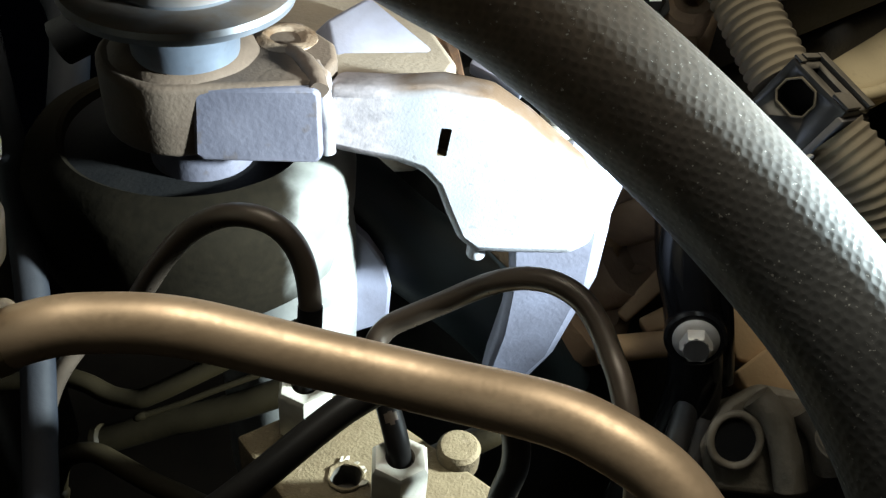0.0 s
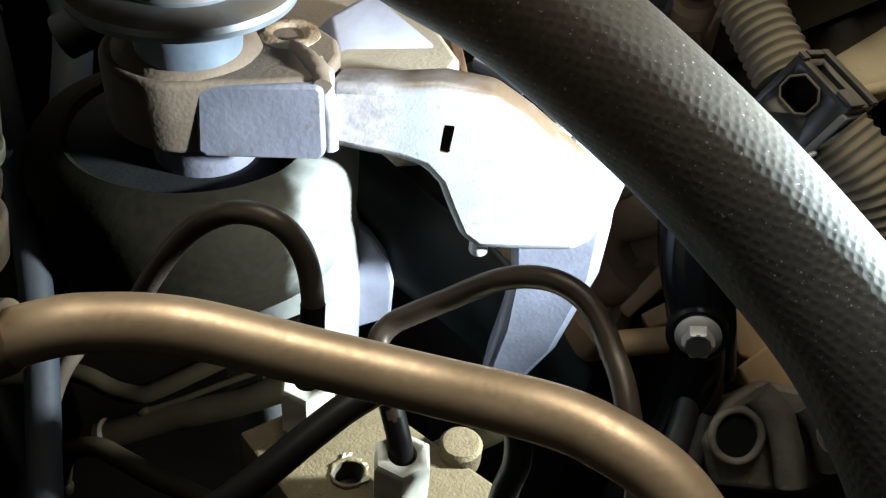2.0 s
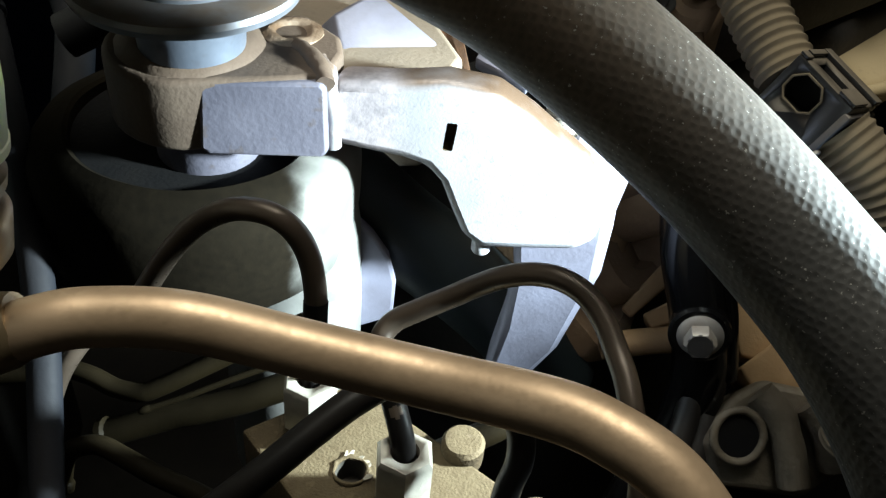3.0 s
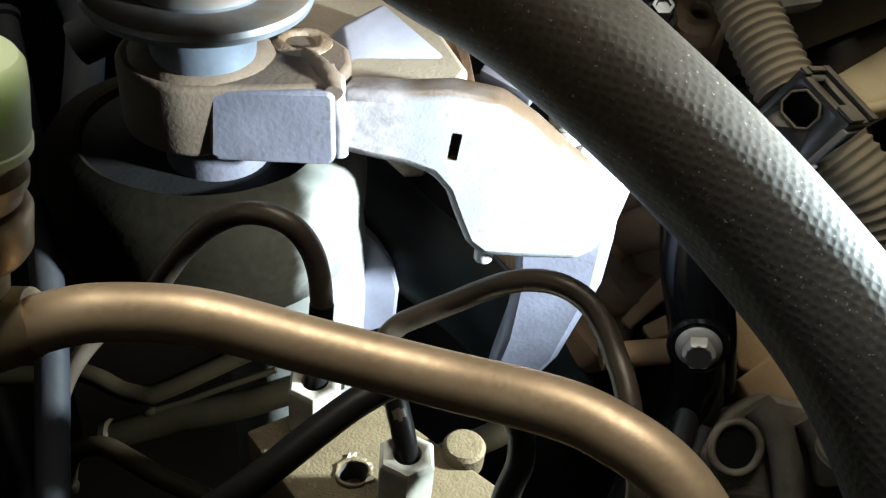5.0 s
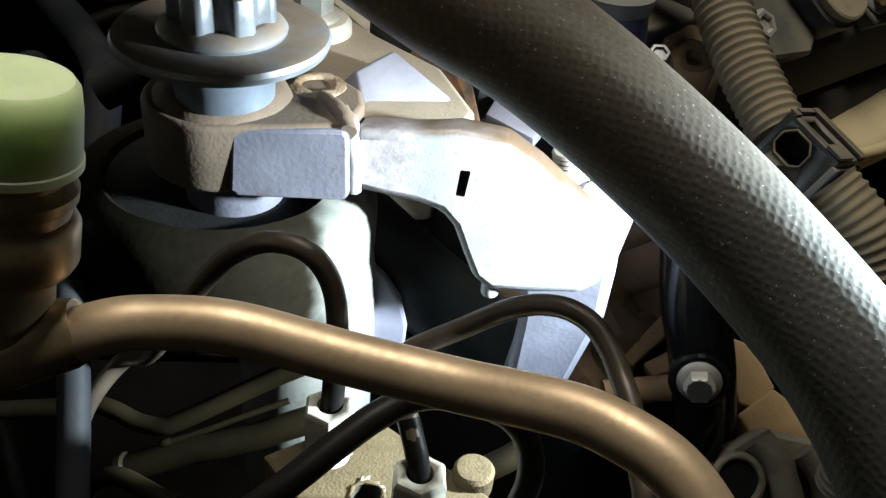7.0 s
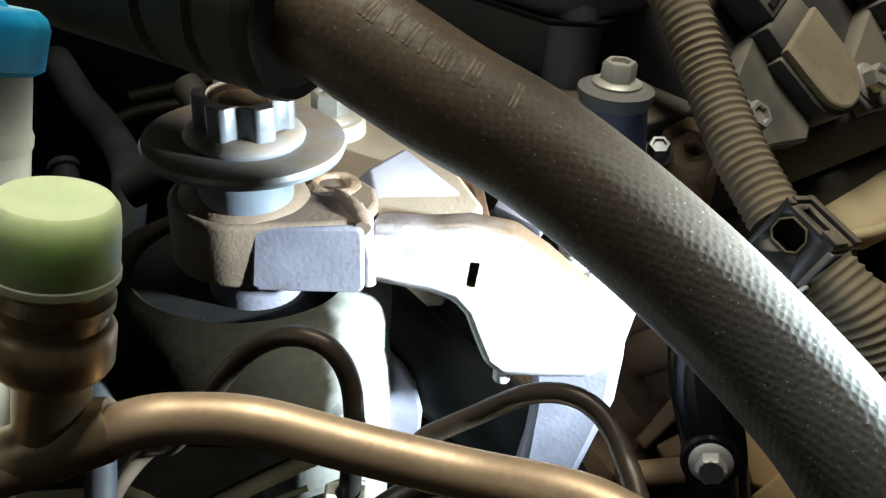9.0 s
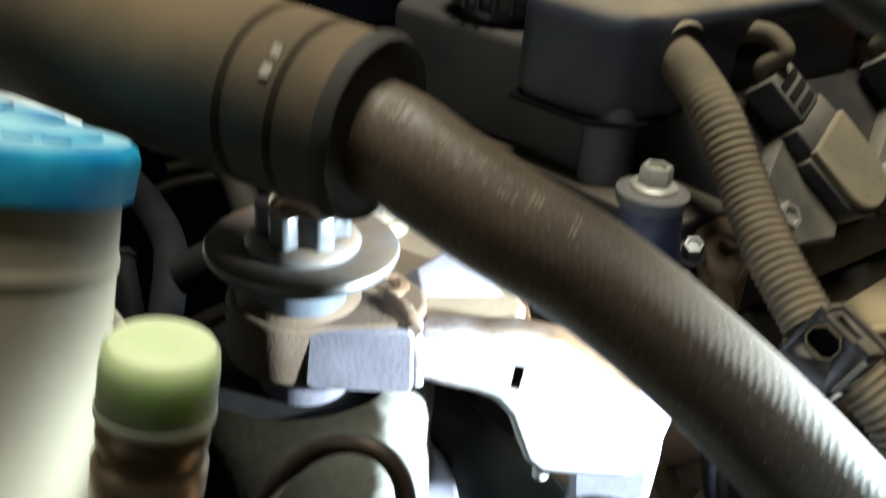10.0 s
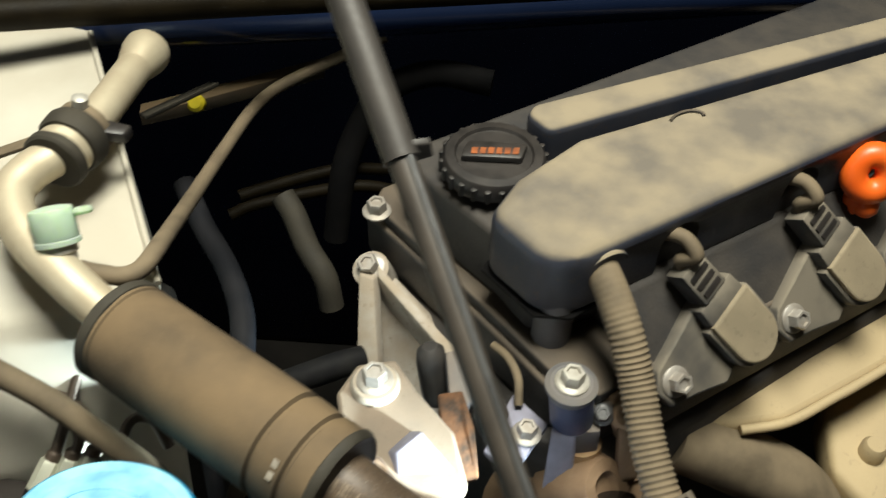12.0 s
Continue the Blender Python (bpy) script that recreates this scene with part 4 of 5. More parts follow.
for place in (Vector((0.0352, -0.0622, 0.0)), Vector((0.0559, -0.0793, 0.0))):
    n = thing("tube_nut", "hexagonal tube nut screwed into the modulator block", "nut", place + Vector((0, 0, 0.8265)), "modulator nuts")
    part("thread", lathe([(0.0042 if k % 2 else 0.0048, k * 0.0006) for k in range(9)], place + Vector((0, 0, 0.8255)), (0, 0, 1), 20), NUT, n)
    hexa = part("hexagon", hexagon(0.0062, 0.0, 0.0125, place + Vector((0, 0, 0.8300)), (0, 0, 1), 0.0, 34), NUT, n)
    # bore painted far darker than the nut to shade it
    carve(hexa, lathe([(0.0029, 0.0), (0.0029, 0.0060), (0.0038, 0.0072)], place + Vector((0, 0, 0.8368)), (0, 0, 1), 28), HOLEDARK)

LINES = [
    ("brake_line", "dark brake line looping up from the modulator", 0.0024, LINE, [(0.0352, -0.0622, 0.8370), (0.0356, -0.0605, 0.8440), (0.0358, -0.0560, 0.8589), (0.0338, -0.0535, 0.8700), (0.0285, -0.0520, 0.8764), (0.0201, -0.0500, 0.8764), (0.0118, -0.0480, 0.8706), (0.0049, -0.0470, 0.8617), (-0.0016, -0.0460, 0.8506), (-0.0081, -0.0420, 0.8380), (-0.0145, -0.0370, 0.8280), (-0.0229, -0.0303, 0.8195), (-0.0311, -0.0366, 0.8090), (-0.0380, -0.0420, 0.79)]),
    ("brake_line", "dark brake line arching over beside the mount leg", 0.0023, LINE, [(0.0559, -0.0793, 0.8370), (0.0553, -0.0780, 0.8440), (0.0525, -0.0720, 0.8505), (0.0495, -0.0640, 0.8555), (0.0515, -0.0600, 0.8581), (0.0569, -0.0585, 0.8610), (0.0624, -0.0575, 0.8638), (0.0676, -0.0575, 0.8675), (0.0727, -0.0590, 0.8718), (0.0777, -0.0605, 0.8743), (0.0827, -0.0630, 0.8756), (0.0873, -0.0660, 0.8746), (0.0905, -0.0700, 0.8722), (0.0925, -0.0745, 0.8697), (0.0939, -0.0790, 0.8680), (0.0949, -0.0840, 0.8655), (0.0961, -0.0900, 0.8607), (0.0969, -0.0960, 0.8557), (0.0970, -0.1000, 0.8350)]),
    ("brake_line", "black brake line crossing in front of the tube nuts", 0.0027, LINEBLACK, [(0.0080, -0.1180, 0.8510), (0.0168, -0.1117, 0.8555), (0.0269, -0.1052, 0.8599), (0.0338, -0.1003, 0.8634), (0.0408, -0.0944, 0.8667), (0.0471, -0.0893, 0.8690), (0.0539, -0.0844, 0.8693), (0.0622, -0.0821, 0.8679), (0.0689, -0.0811, 0.8648), (0.0743, -0.0812, 0.8600), (0.0769, -0.0820, 0.8540), (0.0774, -0.0840, 0.8481), (0.0758, -0.0861, 0.8419), (0.0749, -0.0889, 0.8347), (0.0745, -0.0900, 0.8265)]),
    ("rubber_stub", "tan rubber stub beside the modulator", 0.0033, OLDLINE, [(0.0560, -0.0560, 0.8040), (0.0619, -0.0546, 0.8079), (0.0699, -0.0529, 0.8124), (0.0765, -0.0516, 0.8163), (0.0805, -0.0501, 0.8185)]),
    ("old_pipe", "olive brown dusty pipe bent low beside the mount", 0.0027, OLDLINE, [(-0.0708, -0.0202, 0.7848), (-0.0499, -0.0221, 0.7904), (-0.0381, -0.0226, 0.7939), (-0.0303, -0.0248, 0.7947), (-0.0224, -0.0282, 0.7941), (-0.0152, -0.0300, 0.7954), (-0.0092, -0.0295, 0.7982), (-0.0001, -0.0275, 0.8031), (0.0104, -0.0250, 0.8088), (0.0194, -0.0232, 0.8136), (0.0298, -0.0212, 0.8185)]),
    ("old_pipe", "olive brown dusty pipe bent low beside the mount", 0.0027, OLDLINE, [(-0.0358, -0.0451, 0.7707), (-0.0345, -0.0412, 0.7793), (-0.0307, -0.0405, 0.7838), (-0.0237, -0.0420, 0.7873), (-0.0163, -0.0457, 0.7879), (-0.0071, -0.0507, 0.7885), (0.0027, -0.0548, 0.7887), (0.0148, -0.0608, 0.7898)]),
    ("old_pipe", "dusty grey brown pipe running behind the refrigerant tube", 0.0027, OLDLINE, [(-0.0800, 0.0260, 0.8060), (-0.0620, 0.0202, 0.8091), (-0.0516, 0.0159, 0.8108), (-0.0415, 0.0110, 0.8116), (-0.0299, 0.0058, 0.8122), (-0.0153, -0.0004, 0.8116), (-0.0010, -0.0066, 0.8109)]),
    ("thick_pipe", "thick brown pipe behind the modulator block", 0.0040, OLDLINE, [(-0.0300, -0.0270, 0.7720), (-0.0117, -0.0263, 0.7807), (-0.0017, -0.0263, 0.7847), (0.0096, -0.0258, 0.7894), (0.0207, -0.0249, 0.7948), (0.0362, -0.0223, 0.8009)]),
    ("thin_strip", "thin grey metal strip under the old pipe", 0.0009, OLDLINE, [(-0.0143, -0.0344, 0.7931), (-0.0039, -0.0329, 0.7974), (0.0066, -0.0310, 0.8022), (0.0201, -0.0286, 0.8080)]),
    ("grey_hose", "grey blue rubber hose hanging beside the reservoir", 0.0040, GREYHOSE, [(-0.0640, 0.0360, 0.8700), (-0.0577, 0.0234, 0.8636), (-0.0472, 0.0010, 0.8512), (-0.0364, -0.0244, 0.8382), (-0.0310, -0.0406, 0.8269), (-0.0279, -0.0533, 0.8170), (-0.0248, -0.0688, 0.8032), (-0.0219, -0.0830, 0.7912), (-0.0200, -0.0900, 0.7600)]),
]
for name, label, r, m, pts in LINES:
    ob = thing(name, label, "pipe", pts[0], "brake lines" if name == "brake_line" else "")
    part("tube", tube(pts, r, 16), m, ob)
    if m is LINE and name == "brake_line":
        part("coating", tube(pts[:3], r * 1.07, 16), LINEBLACK, ob, "black coating near the nut")
    run_ = (Vector(pts[1]) - Vector(pts[0])).normalized()
    part("end_collar", lathe([(r * 0.9, -0.0005), (r * 1.22, 0.0002), (r * 1.22, 0.0022), (r * 0.95, 0.0032)], Vector(pts[0]), run_, 18), m, ob)

# ---- valve cover and what stands on it, along the engine ----
ENG = pose(0.1576, 0.0807, 0.0, 0, 0, 39.46)


def eng(u, v, z):
    return ENG @ Vector((u, v, z))


def eng_solid(plan, low, high, bevel, segs=3):
    return solid([eng(u, v, low) for u, v in plan], (0, 0, high - low), bevel, segs)


cover = thing("valve_cover", "dust covered black valve cover with a raised spine", "valve cover", eng(0.1, 0.09, 0.85))
part("base", eng_solid([(-0.052, 0.034), (-0.040, 0.012), (0.36, 0.012), (0.36, 0.195), (-0.060, 0.195), (-0.072, 0.186), (-0.059, 0.095)], 0.846, 0.876, 0.003), COVERLOW, cover, "dark lower cover with a dusty ledge")
part("ledge", eng_solid([(-0.049, 0.036), (-0.038, 0.016), (0.36, 0.016), (0.36, 0.192), (-0.058, 0.192), (-0.069, 0.183), (-0.056, 0.093)], 0.876, 0.884, 0.002), COVERLOW, cover)
part("wall", eng_solid([(-0.046, 0.064), (-0.036, 0.058), (0.010, 0.050), (0.36, 0.040), (0.36, 0.172), (-0.052, 0.172), (-0.060, 0.164), (-0.047, 0.092)], 0.884, 0.926, 0.0040), IRON, cover)
part("front_column", rough(lathe([(0.0104, -0.006), (0.0098, 0.0), (0.0096, 0.024), (0.0084, 0.036), (0.0066, 0.044), (0.0030, 0.049)], eng(-0.0360, 0.0575, 0.884), (0, 0, 1), 32), 0.0003, 60), COLUMNBLUE, cover, "smooth blue grey column below the spine")
spine = part("spine", eng_solid([(-0.050, 0.056), (-0.036, 0.046), (0.36, 0.042), (0.36, 0.076), (0.014, 0.1155), (-0.030, 0.106), (-0.055, 0.092)], 0.906, 0.9480, 0.0120, 6), COVER, cover, "tan dusty raised spine")
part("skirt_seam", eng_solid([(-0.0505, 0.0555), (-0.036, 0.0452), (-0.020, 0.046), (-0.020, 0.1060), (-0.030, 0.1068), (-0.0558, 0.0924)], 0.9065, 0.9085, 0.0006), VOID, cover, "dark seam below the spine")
part("rear_rail", eng_solid([(0.004, 0.126), (0.36, 0.084), (0.36, 0.100), (0.010, 0.149), (0.002, 0.144)], 0.905, 0.9470, 0.007, 4), COVER, cover)
slope = [(0, 0.004, 0.845), (0, 0.004, 0.868), (0, 0.044, 0.912), (0, 0.056, 0.912), (0, 0.056, 0.845)]
# darker than the spine: shade between the coils put into the colour
part("coil_slope", solid([eng(-0.012 + u, v, z) for u, v, z in slope], eng(0.372, 0, 0) - eng(0, 0, 0), 0.003), IRON, cover)
AW = eng(-0.05, -1, -0.15) - eng(0, 0, 0)
part("conduit_arch", lathe([(0.0135, -0.016), (0.0133, -0.0006), (0.0126, 0.0006), (0.0116, 0.0006), (0.0112, -0.001)], eng(-0.019, 0.0475, 0.9300), AW, 32), COVER, cover)
# flat disc, its black stands in for the shade of the hole
part("conduit_mouth", lathe([(0.0113, -0.0008), (0.0, -0.0006)], eng(-0.019, 0.0472, 0.9300), AW, 32), VOID, cover, "black disc for the shade in the conduit hole")
mk = [eng(0.069 + 0.010 * math.cos(t), 0.097 + 0.006 * math.sin(t), 0.9486) for t in (math.pi * k / 10 for k in range(-1, 9))]
part("cast_mark", sweep(mk, 0.0009, 8), COVERLOW, cover)

oil = thing("oil_filler_cap", "black ribbed oil filler cap with faded orange print", "cap", eng(-0.026, 0.130, 0.918))
part("neck", lathe([(0.0200, 0.0), (0.0200, 0.016)], eng(-0.026, 0.130, 0.918), (0, 0, 1), 32), BLACKP, oil)
part("disc", lathe([(0.0250, 0.0), (0.0262, 0.002), (0.0262, 0.0080), (0.0245, 0.0105), (0.0200, 0.0110), (0.0190, 0.0095), (0, 0.0095)], eng(-0.026, 0.130, 0.931), (0, 0, 1), 48), BLACKP, oil)
for k in range(24):
    t = 2 * math.pi * k / 24
    part("grip_rib", lathe([(0.0016, 0.0), (0.0016, 0.007), (0, 0.0075)], eng(-0.026, 0.130, 0.9322) + Vector((0.0262 * math.cos(t), 0.0262 * math.sin(t), 0)), (0, 0, 1), 8), BLACKP, oil)
part("grip_bar", solid([eng(-0.026, 0.130, 0.9406) + Vector(q) for q in ((-0.016, -0.008, 0), (0.014, -0.005, 0), (0.016, 0.007, 0), (-0.014, 0.005, 0))], (0, 0, 0.004), 0.0015), BLACKP, oil)
for k in range(6):
    part("print_mark", solid([eng(-0.026, 0.130, 0.9447) + Vector((-0.011 + 0.004 * k, -0.006 + 0.0006 * k, 0)) + Vector(q) for q in ((0, 0, 0), (0.0030, 0.0003, 0), (0.0030, 0.0050, 0), (0, 0.0047, 0))], (0, 0, 0.0004)), ORANGEINK, oil)


def coil_at(u):
    """An ignition coil on the sloping face: ear with bolt, body, round-ended lid and plug."""
    ob = thing("ignition_coil", "dusty dark ignition coil with a tan round-ended lid", "ignition coil", eng(u + 0.025, 0.010, 0.884), "ignition coils")
    turn3 = ENG.to_3x3()
    way = turn3 @ Vector((0.470, -0.568, -0.675))
    side = turn3 @ Vector((-0.883, -0.292, -0.368))
    way.normalize()
    side = (side - way * side.dot(way)).normalized()
    up = side.cross(way)
    tip = eng(u + 0.0530, -0.0050, 0.8810)

    def at(a, b, c):
        return tip + side * a - way * b + up * c

    ring = [(-0.0150, 0.036), (-0.0150, 0.015)] + [(0.0150 * math.cos(t), 0.015 - 0.0150 * math.sin(t)) for t in (radians(k) for k in range(168, 5, -14))] + [(0.0150, 0.015), (0.0150, 0.036)]
    part("body", solid([at(a * 1.1, b - 0.0015, -0.024) for a, b in ring], up * 0.0215, 0.0014), COIL, ob)
    part("lid", solid([at(a * 0.94, b, -0.0035) for a, b in ring], up * 0.0040, 0.0012), COILTOP, ob)
    ear = [at(0.010, 0.008, -0.020), at(0.024, 0.004, -0.020), at(0.040, 0.015, -0.020), at(0.053, 0.022, -0.020), at(0.054, 0.034, -0.020), at(0.046, 0.041, -0.020), at(0.030, 0.043, -0.020), at(0.010, 0.046, -0.020)]
    part("ear", solid(ear, up * 0.0110, 0.0014), COIL, ob)
    part("socket", solid([at(-0.0135, 0.034, -0.020), at(0.0135, 0.034, -0.020), at(0.0125, 0.046, -0.020), at(-0.0125, 0.046, -0.020)], up * 0.0185, 0.0012), COIL, ob)
    plug = part("plug", solid([at(-0.0085, 0.046, -0.014), at(0.0085, 0.046, -0.014), at(0.0080, 0.066, -0.014), at(-0.0080, 0.066, -0.014)], up * 0.0135, 0.0010), COIL, ob)
    for k in range(3):
        part("plug_rib", solid([at(-0.006, 0.0490 + 0.0052 * k, -0.0008), at(0.006, 0.0490 + 0.0052 * k, -0.0008), at(0.006, 0.0515 + 0.0052 * k, -0.0008), at(-0.006, 0.0515 + 0.0052 * k, -0.0008)], up * 0.0012), BLACKP, plug)
    part("cable", tube([at(0.0, 0.058, -0.007), at(0.0, 0.069, -0.006), eng(u + 0.0230, 0.0330, 0.9310), eng(u + 0.0220, 0.0400, 0.9360), eng(u + 0.0190, 0.0470, 0.9355), eng(u + 0.0170, 0.0540, 0.9300), eng(u + 0.0165, 0.0580, 0.9220)], 0.0037, 16), CONDUIT, ob)
    seat = at(0.0430, 0.0300, -0.0088)
    flange_bolt("flange_bolt", seat, up, 0.0082, "steel flange bolt holding the ignition coil", STEEL, "coil bolts")
    return ob


for k in range(4):
    coil_at(0.078 * k)
for k in range(4):
    u_ = 0.0280 + 0.078 * k
    hollow = lathe([(0.0006, 0.0125), (0.0050, 0.0113), (0.0090, 0.0085), (0.0115, 0.0040), (0.0122, -0.0020), (0.0125, -0.0420)], eng(u_ - 0.004, 0.0440, 0.9290), eng(0.0, 0.10, 1.0) - eng(0, 0, 0), 28)
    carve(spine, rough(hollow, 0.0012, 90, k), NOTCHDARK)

dip = thing("dipstick_handle", "bright orange plastic dipstick pull ring", "dipstick", eng(0.143, 0.039, 0.885))
part("stem", lathe([(0.0030, 0.0), (0.0030, 0.02), (0.0060, 0.022), (0.0066, 0.026), (0.0040, 0.031)], eng(0.143, 0.036, 0.885), (0, 0, 1), 20), ORANGE, dip)
part("knob", lathe([(0.0, 0.0), (0.0050, 0.0015), (0.0066, 0.005), (0.0060, 0.009), (0.0035, 0.012)], eng(0.145, 0.030, 0.902), (0, 0, 1), 24), ORANGE, dip)
ringp = [eng(0.145, 0.035, 0.927) + Vector((0.0088 * math.cos(t), 0.004 * math.sin(t), 0.0088 * math.sin(t))) for t in (2 * math.pi * k / 28 for k in range(29))]
part("ring", sweep(ringp, 0.0072, 16), ORANGE, dip)

flange_bolt("flange_bolt", Vector((-0.008, 0.172, 0.884)), (0, 0, 1), 0.0085, "dusty flange bolt at the corner of the valve cover", STEEL)

# spacer pillar left of the conduit
pillar = thing("spacer_pillar", "blue grey steel pillar with a hexagon bolt on top", "pillar", (0.1042, 0.0649, 0.83))
lean = Vector((-0.0083, -0.0011, 0.0645))
part("column", lathe([(0.0098, 0.0380), (0.0104, 0.0392), (0.0104, 0.0640), (0.0096, 0.0655)], (0.1125, 0.0660, 0.8300), lean, 36), NAVYPOST, pillar)
# pale tone holds the torch light that the beam doesn't bring here
part("blade", solid([(0.0985, 0.0560, 0.8680), (0.1100, 0.0545, 0.8690), (0.1130, 0.0480, 0.8200), (0.1150, 0.0460, 0.7800), (0.0960, 0.0440, 0.7800), (0.0985, 0.0470, 0.8200)], (0.001, 0.007, 0), 0.0014, 3), CAST_LOW, pillar, "metal blade below the column, torch light in its pale colour")
part("foot_block", solid([(0.1105, 0.0560, 0.8440), (0.1225, 0.0590, 0.8440), (0.1200, 0.0740, 0.8440), (0.1080, 0.0720, 0.8440)], (-0.0010, 0.0, 0.0260), 0.0012, 2), BLUEGREY, pillar)
part("leg", rough(tube([(0.1150, 0.0640, 0.8520), (0.1170, 0.0620, 0.8300), (0.1190, 0.0600, 0.8000), (0.1200, 0.0590, 0.7700)], 0.0095, 22), 0.0005, 90), TANCAST, pillar, "tan dusty cast leg")
part("collar", lathe([(0.0112, -0.0030), (0.0122, 0.0), (0.0122, 0.0018), (0.0098, 0.0030)], (0.1042, 0.0649, 0.8945), (0, 0, 1), 36), COLLAR, pillar)
flange_bolt("flange_bolt", Vector((0.1042, 0.0649, 0.8977)), (0, 0, 1), 0.0084, "dull steel hexagon bolt on the spacer pillar", NUT)

# ---- corrugated conduit and its clip ----
CORR = [(0.1075, 0.1140, 0.9270), (0.1128, 0.1025, 0.9300), (0.1240, 0.0830, 0.9180), (0.1325, 0.0660, 0.9015), (0.1400, 0.0450, 0.8870), (0.1492, 0.0240, 0.8745), (0.1603, 0.0092, 0.8680), (0.1690, 0.0010, 0.8610), (0.1760, -0.0060, 0.8510), (0.1817, -0.0140, 0.8380), (0.1850, -0.0180, 0.8150), (0.186, -0.018, 0.78)]
corr = thing("corrugated_conduit", "dusty corrugated cable conduit leaving the valve cover", "conduit", (0.14, 0.06, 0.89))
for run_, smooth in ((CORR[:6], 0.028), (CORR[6:], -1)):
    part("sheath", sweep(evenly(spline(run_, 10), 0.0028 / 7), lambda s: 0.0081 + 0.0004 * max(-0.7, math.cos(2 * math.pi * s / 0.0028)) * min(1, max(0.08, (s - smooth) / 0.02)), 28), CONDUIT, corr)
clip = thing("conduit_clip", "black plastic clip box closed round the conduit, dusty on top", "clip", (0.155, 0.016, 0.866))
CO, cw, cs, cu = Vector((0.1471, 0.0178, 0.8848)), Vector((0.5699, -0.7544, -0.3257)), Vector((0.7024, 0.6529, -0.2834)), Vector((0.4264, -0.0673, 0.9020))


def ck(a, b, c):
    return CO + cs * a + cw * b + cu * c


def ck_block(lo, hi, bevel=0.0):
    return solid([ck(lo[0], lo[1], lo[2]), ck(hi[0], lo[1], lo[2]), ck(hi[0], hi[1], lo[2]), ck(lo[0], hi[1], lo[2])], cu * (hi[2] - lo[2]), bevel)


shell = part("shell", ck_block((0, 0, -0.0200), (0.0170, 0.0195, 0), 0.0009), CLIPBOX, clip)
window = [(0.0030, -0.0050), (0.0055, -0.0020), (0.0105, -0.0020), (0.0128, -0.0045), (0.0128, -0.0085), (0.0105, -0.0105), (0.0050, -0.0105), (0.0030, -0.0085)]
carve(shell, solid([ck(-0.001, b, c) for b, c in window], cs * 0.006), VOID)
carve(shell, ck_block((0.0040, 0.0045, -0.004), (0.0085, 0.0130, 0.002)), VOID)
rim = [ck(-0.0001, b, c) for b, c in window] + [ck(-0.0001, *window[0])]
part("window_rim", sweep(rim, 0.00035, 8), CONDUIT, shell, "dusty pale rim of the opening")
for lo, hi in (((0, 0, 0), (0.0034, 0.0026, 0.0008)), ((0.0034, 0, 0), (0.0130, 0.0018, 0.0012)), ((0.0128, 0, 0), (0.0168, 0.0195, 0.0014)), ((0.0, 0.0140, 0), (0.0090, 0.0192, 0.0009))):
    part("lid_rib", ck_block(lo, hi, 0.0003), CLIPBOX, clip)
part("end_lip", ck_block((-0.0006, 0.0188, -0.0150), (0.0176, 0.0208, -0.0020), 0.0006), BLUEGREY, clip)
part("snap_ring", sweep([ck(0.0005 + 0.0028 * math.cos(t), 0.0212, -0.0165 + 0.0028 * math.sin(t)) for t in (2 * math.pi * k / 18 for k in range(19))], 0.0007, 8), BLUEGREY, clip)

# ---- bonnet prop rod ----
R0, RD = Vector((0.06213, -0.01974, 1.02770)), Vector((-0.4544, 0.7060, 0.5432)).normalized()
RB, RE = R0 - RD * 0.066, Vector((0.5826, -0.7821, -0.2212))
rod = thing("bonnet_prop_rod", "dusty black steel bonnet prop rod with a dull sleeve, slightly bent", "prop rod", R0 - RD * 0.3)
bend = [R0 + RD * (0.85 - 0.05 * k) for k in range(18)] + [R0 - RD * 0.05] + [RB + RE * (0.012 + 0.05 * k) for k in range(8)]
part("bar", sweep(spline(bend, 4), 0.0044, 20), ROD, rod)
part("edge_bead", sweep([q + Vector((0.0022, -0.0010, 0.0035)) for q in spline(bend, 4)], 0.0012, 10), DARKSTEEL, rod, "bright edge along the rod")
part("sleeve", sweep([R0 + RD * (0.0555 + 0.03 * k) for k in range(26)], 0.0056, 20), RODGREY, rod, "dull grey sleeve on the rod")
part("sleeve_lip", solid([R0 + RD * 0.0575 + Vector(q) for q in ((0.0030, 0.0, 0.0036), (0.0090, 0.0030, 0.0030), (0.0098, 0.0030, -0.0020), (0.0034, 0.0, -0.0030))], RD * 0.0022, 0.0005), RODGREY, rod, "torn lip at the sleeve's end")

# ---- castings and parts below the conduit ----
block = thing("engine_block", "dark rusty brown engine casting with rough bosses", "engine block", eng(0.1, 0.08, 0.5))
part("casting", rough(eng_solid([(-0.070, 0.030), (-0.040, 0.000), (0.36, 0.000), (0.36, 0.190), (-0.070, 0.190)], 0.50, 0.845, 0.01), 0.002, 25), IRON, block)
for u_, v_, z_, r_ in ((-0.046, -0.004, 0.838, 0.016), (-0.028, -0.010, 0.822, 0.018), (-0.06, 0.012, 0.806, 0.020), (-0.035, 0.004, 0.785, 0.022), (-0.01, -0.012, 0.80, 0.02), (-0.05, 0.0, 0.765, 0.02)):
    part("boss", rough(lathe([(r_, -0.03), (r_, 0.0), (r_ * 0.85, 0.006), (r_ * 0.5, 0.007), (r_ * 0.4, 0.003), (0, 0.003)], eng(u_, v_, z_), eng(0.2, -0.7, 0.7) - eng(0, 0, 0), 22), 0.002, 70, u_), RUST, block)
shield = thing("heat_shield", "tan dusty pressed metal shield below the coils", "heat shield", eng(0.15, -0.02, 0.80))
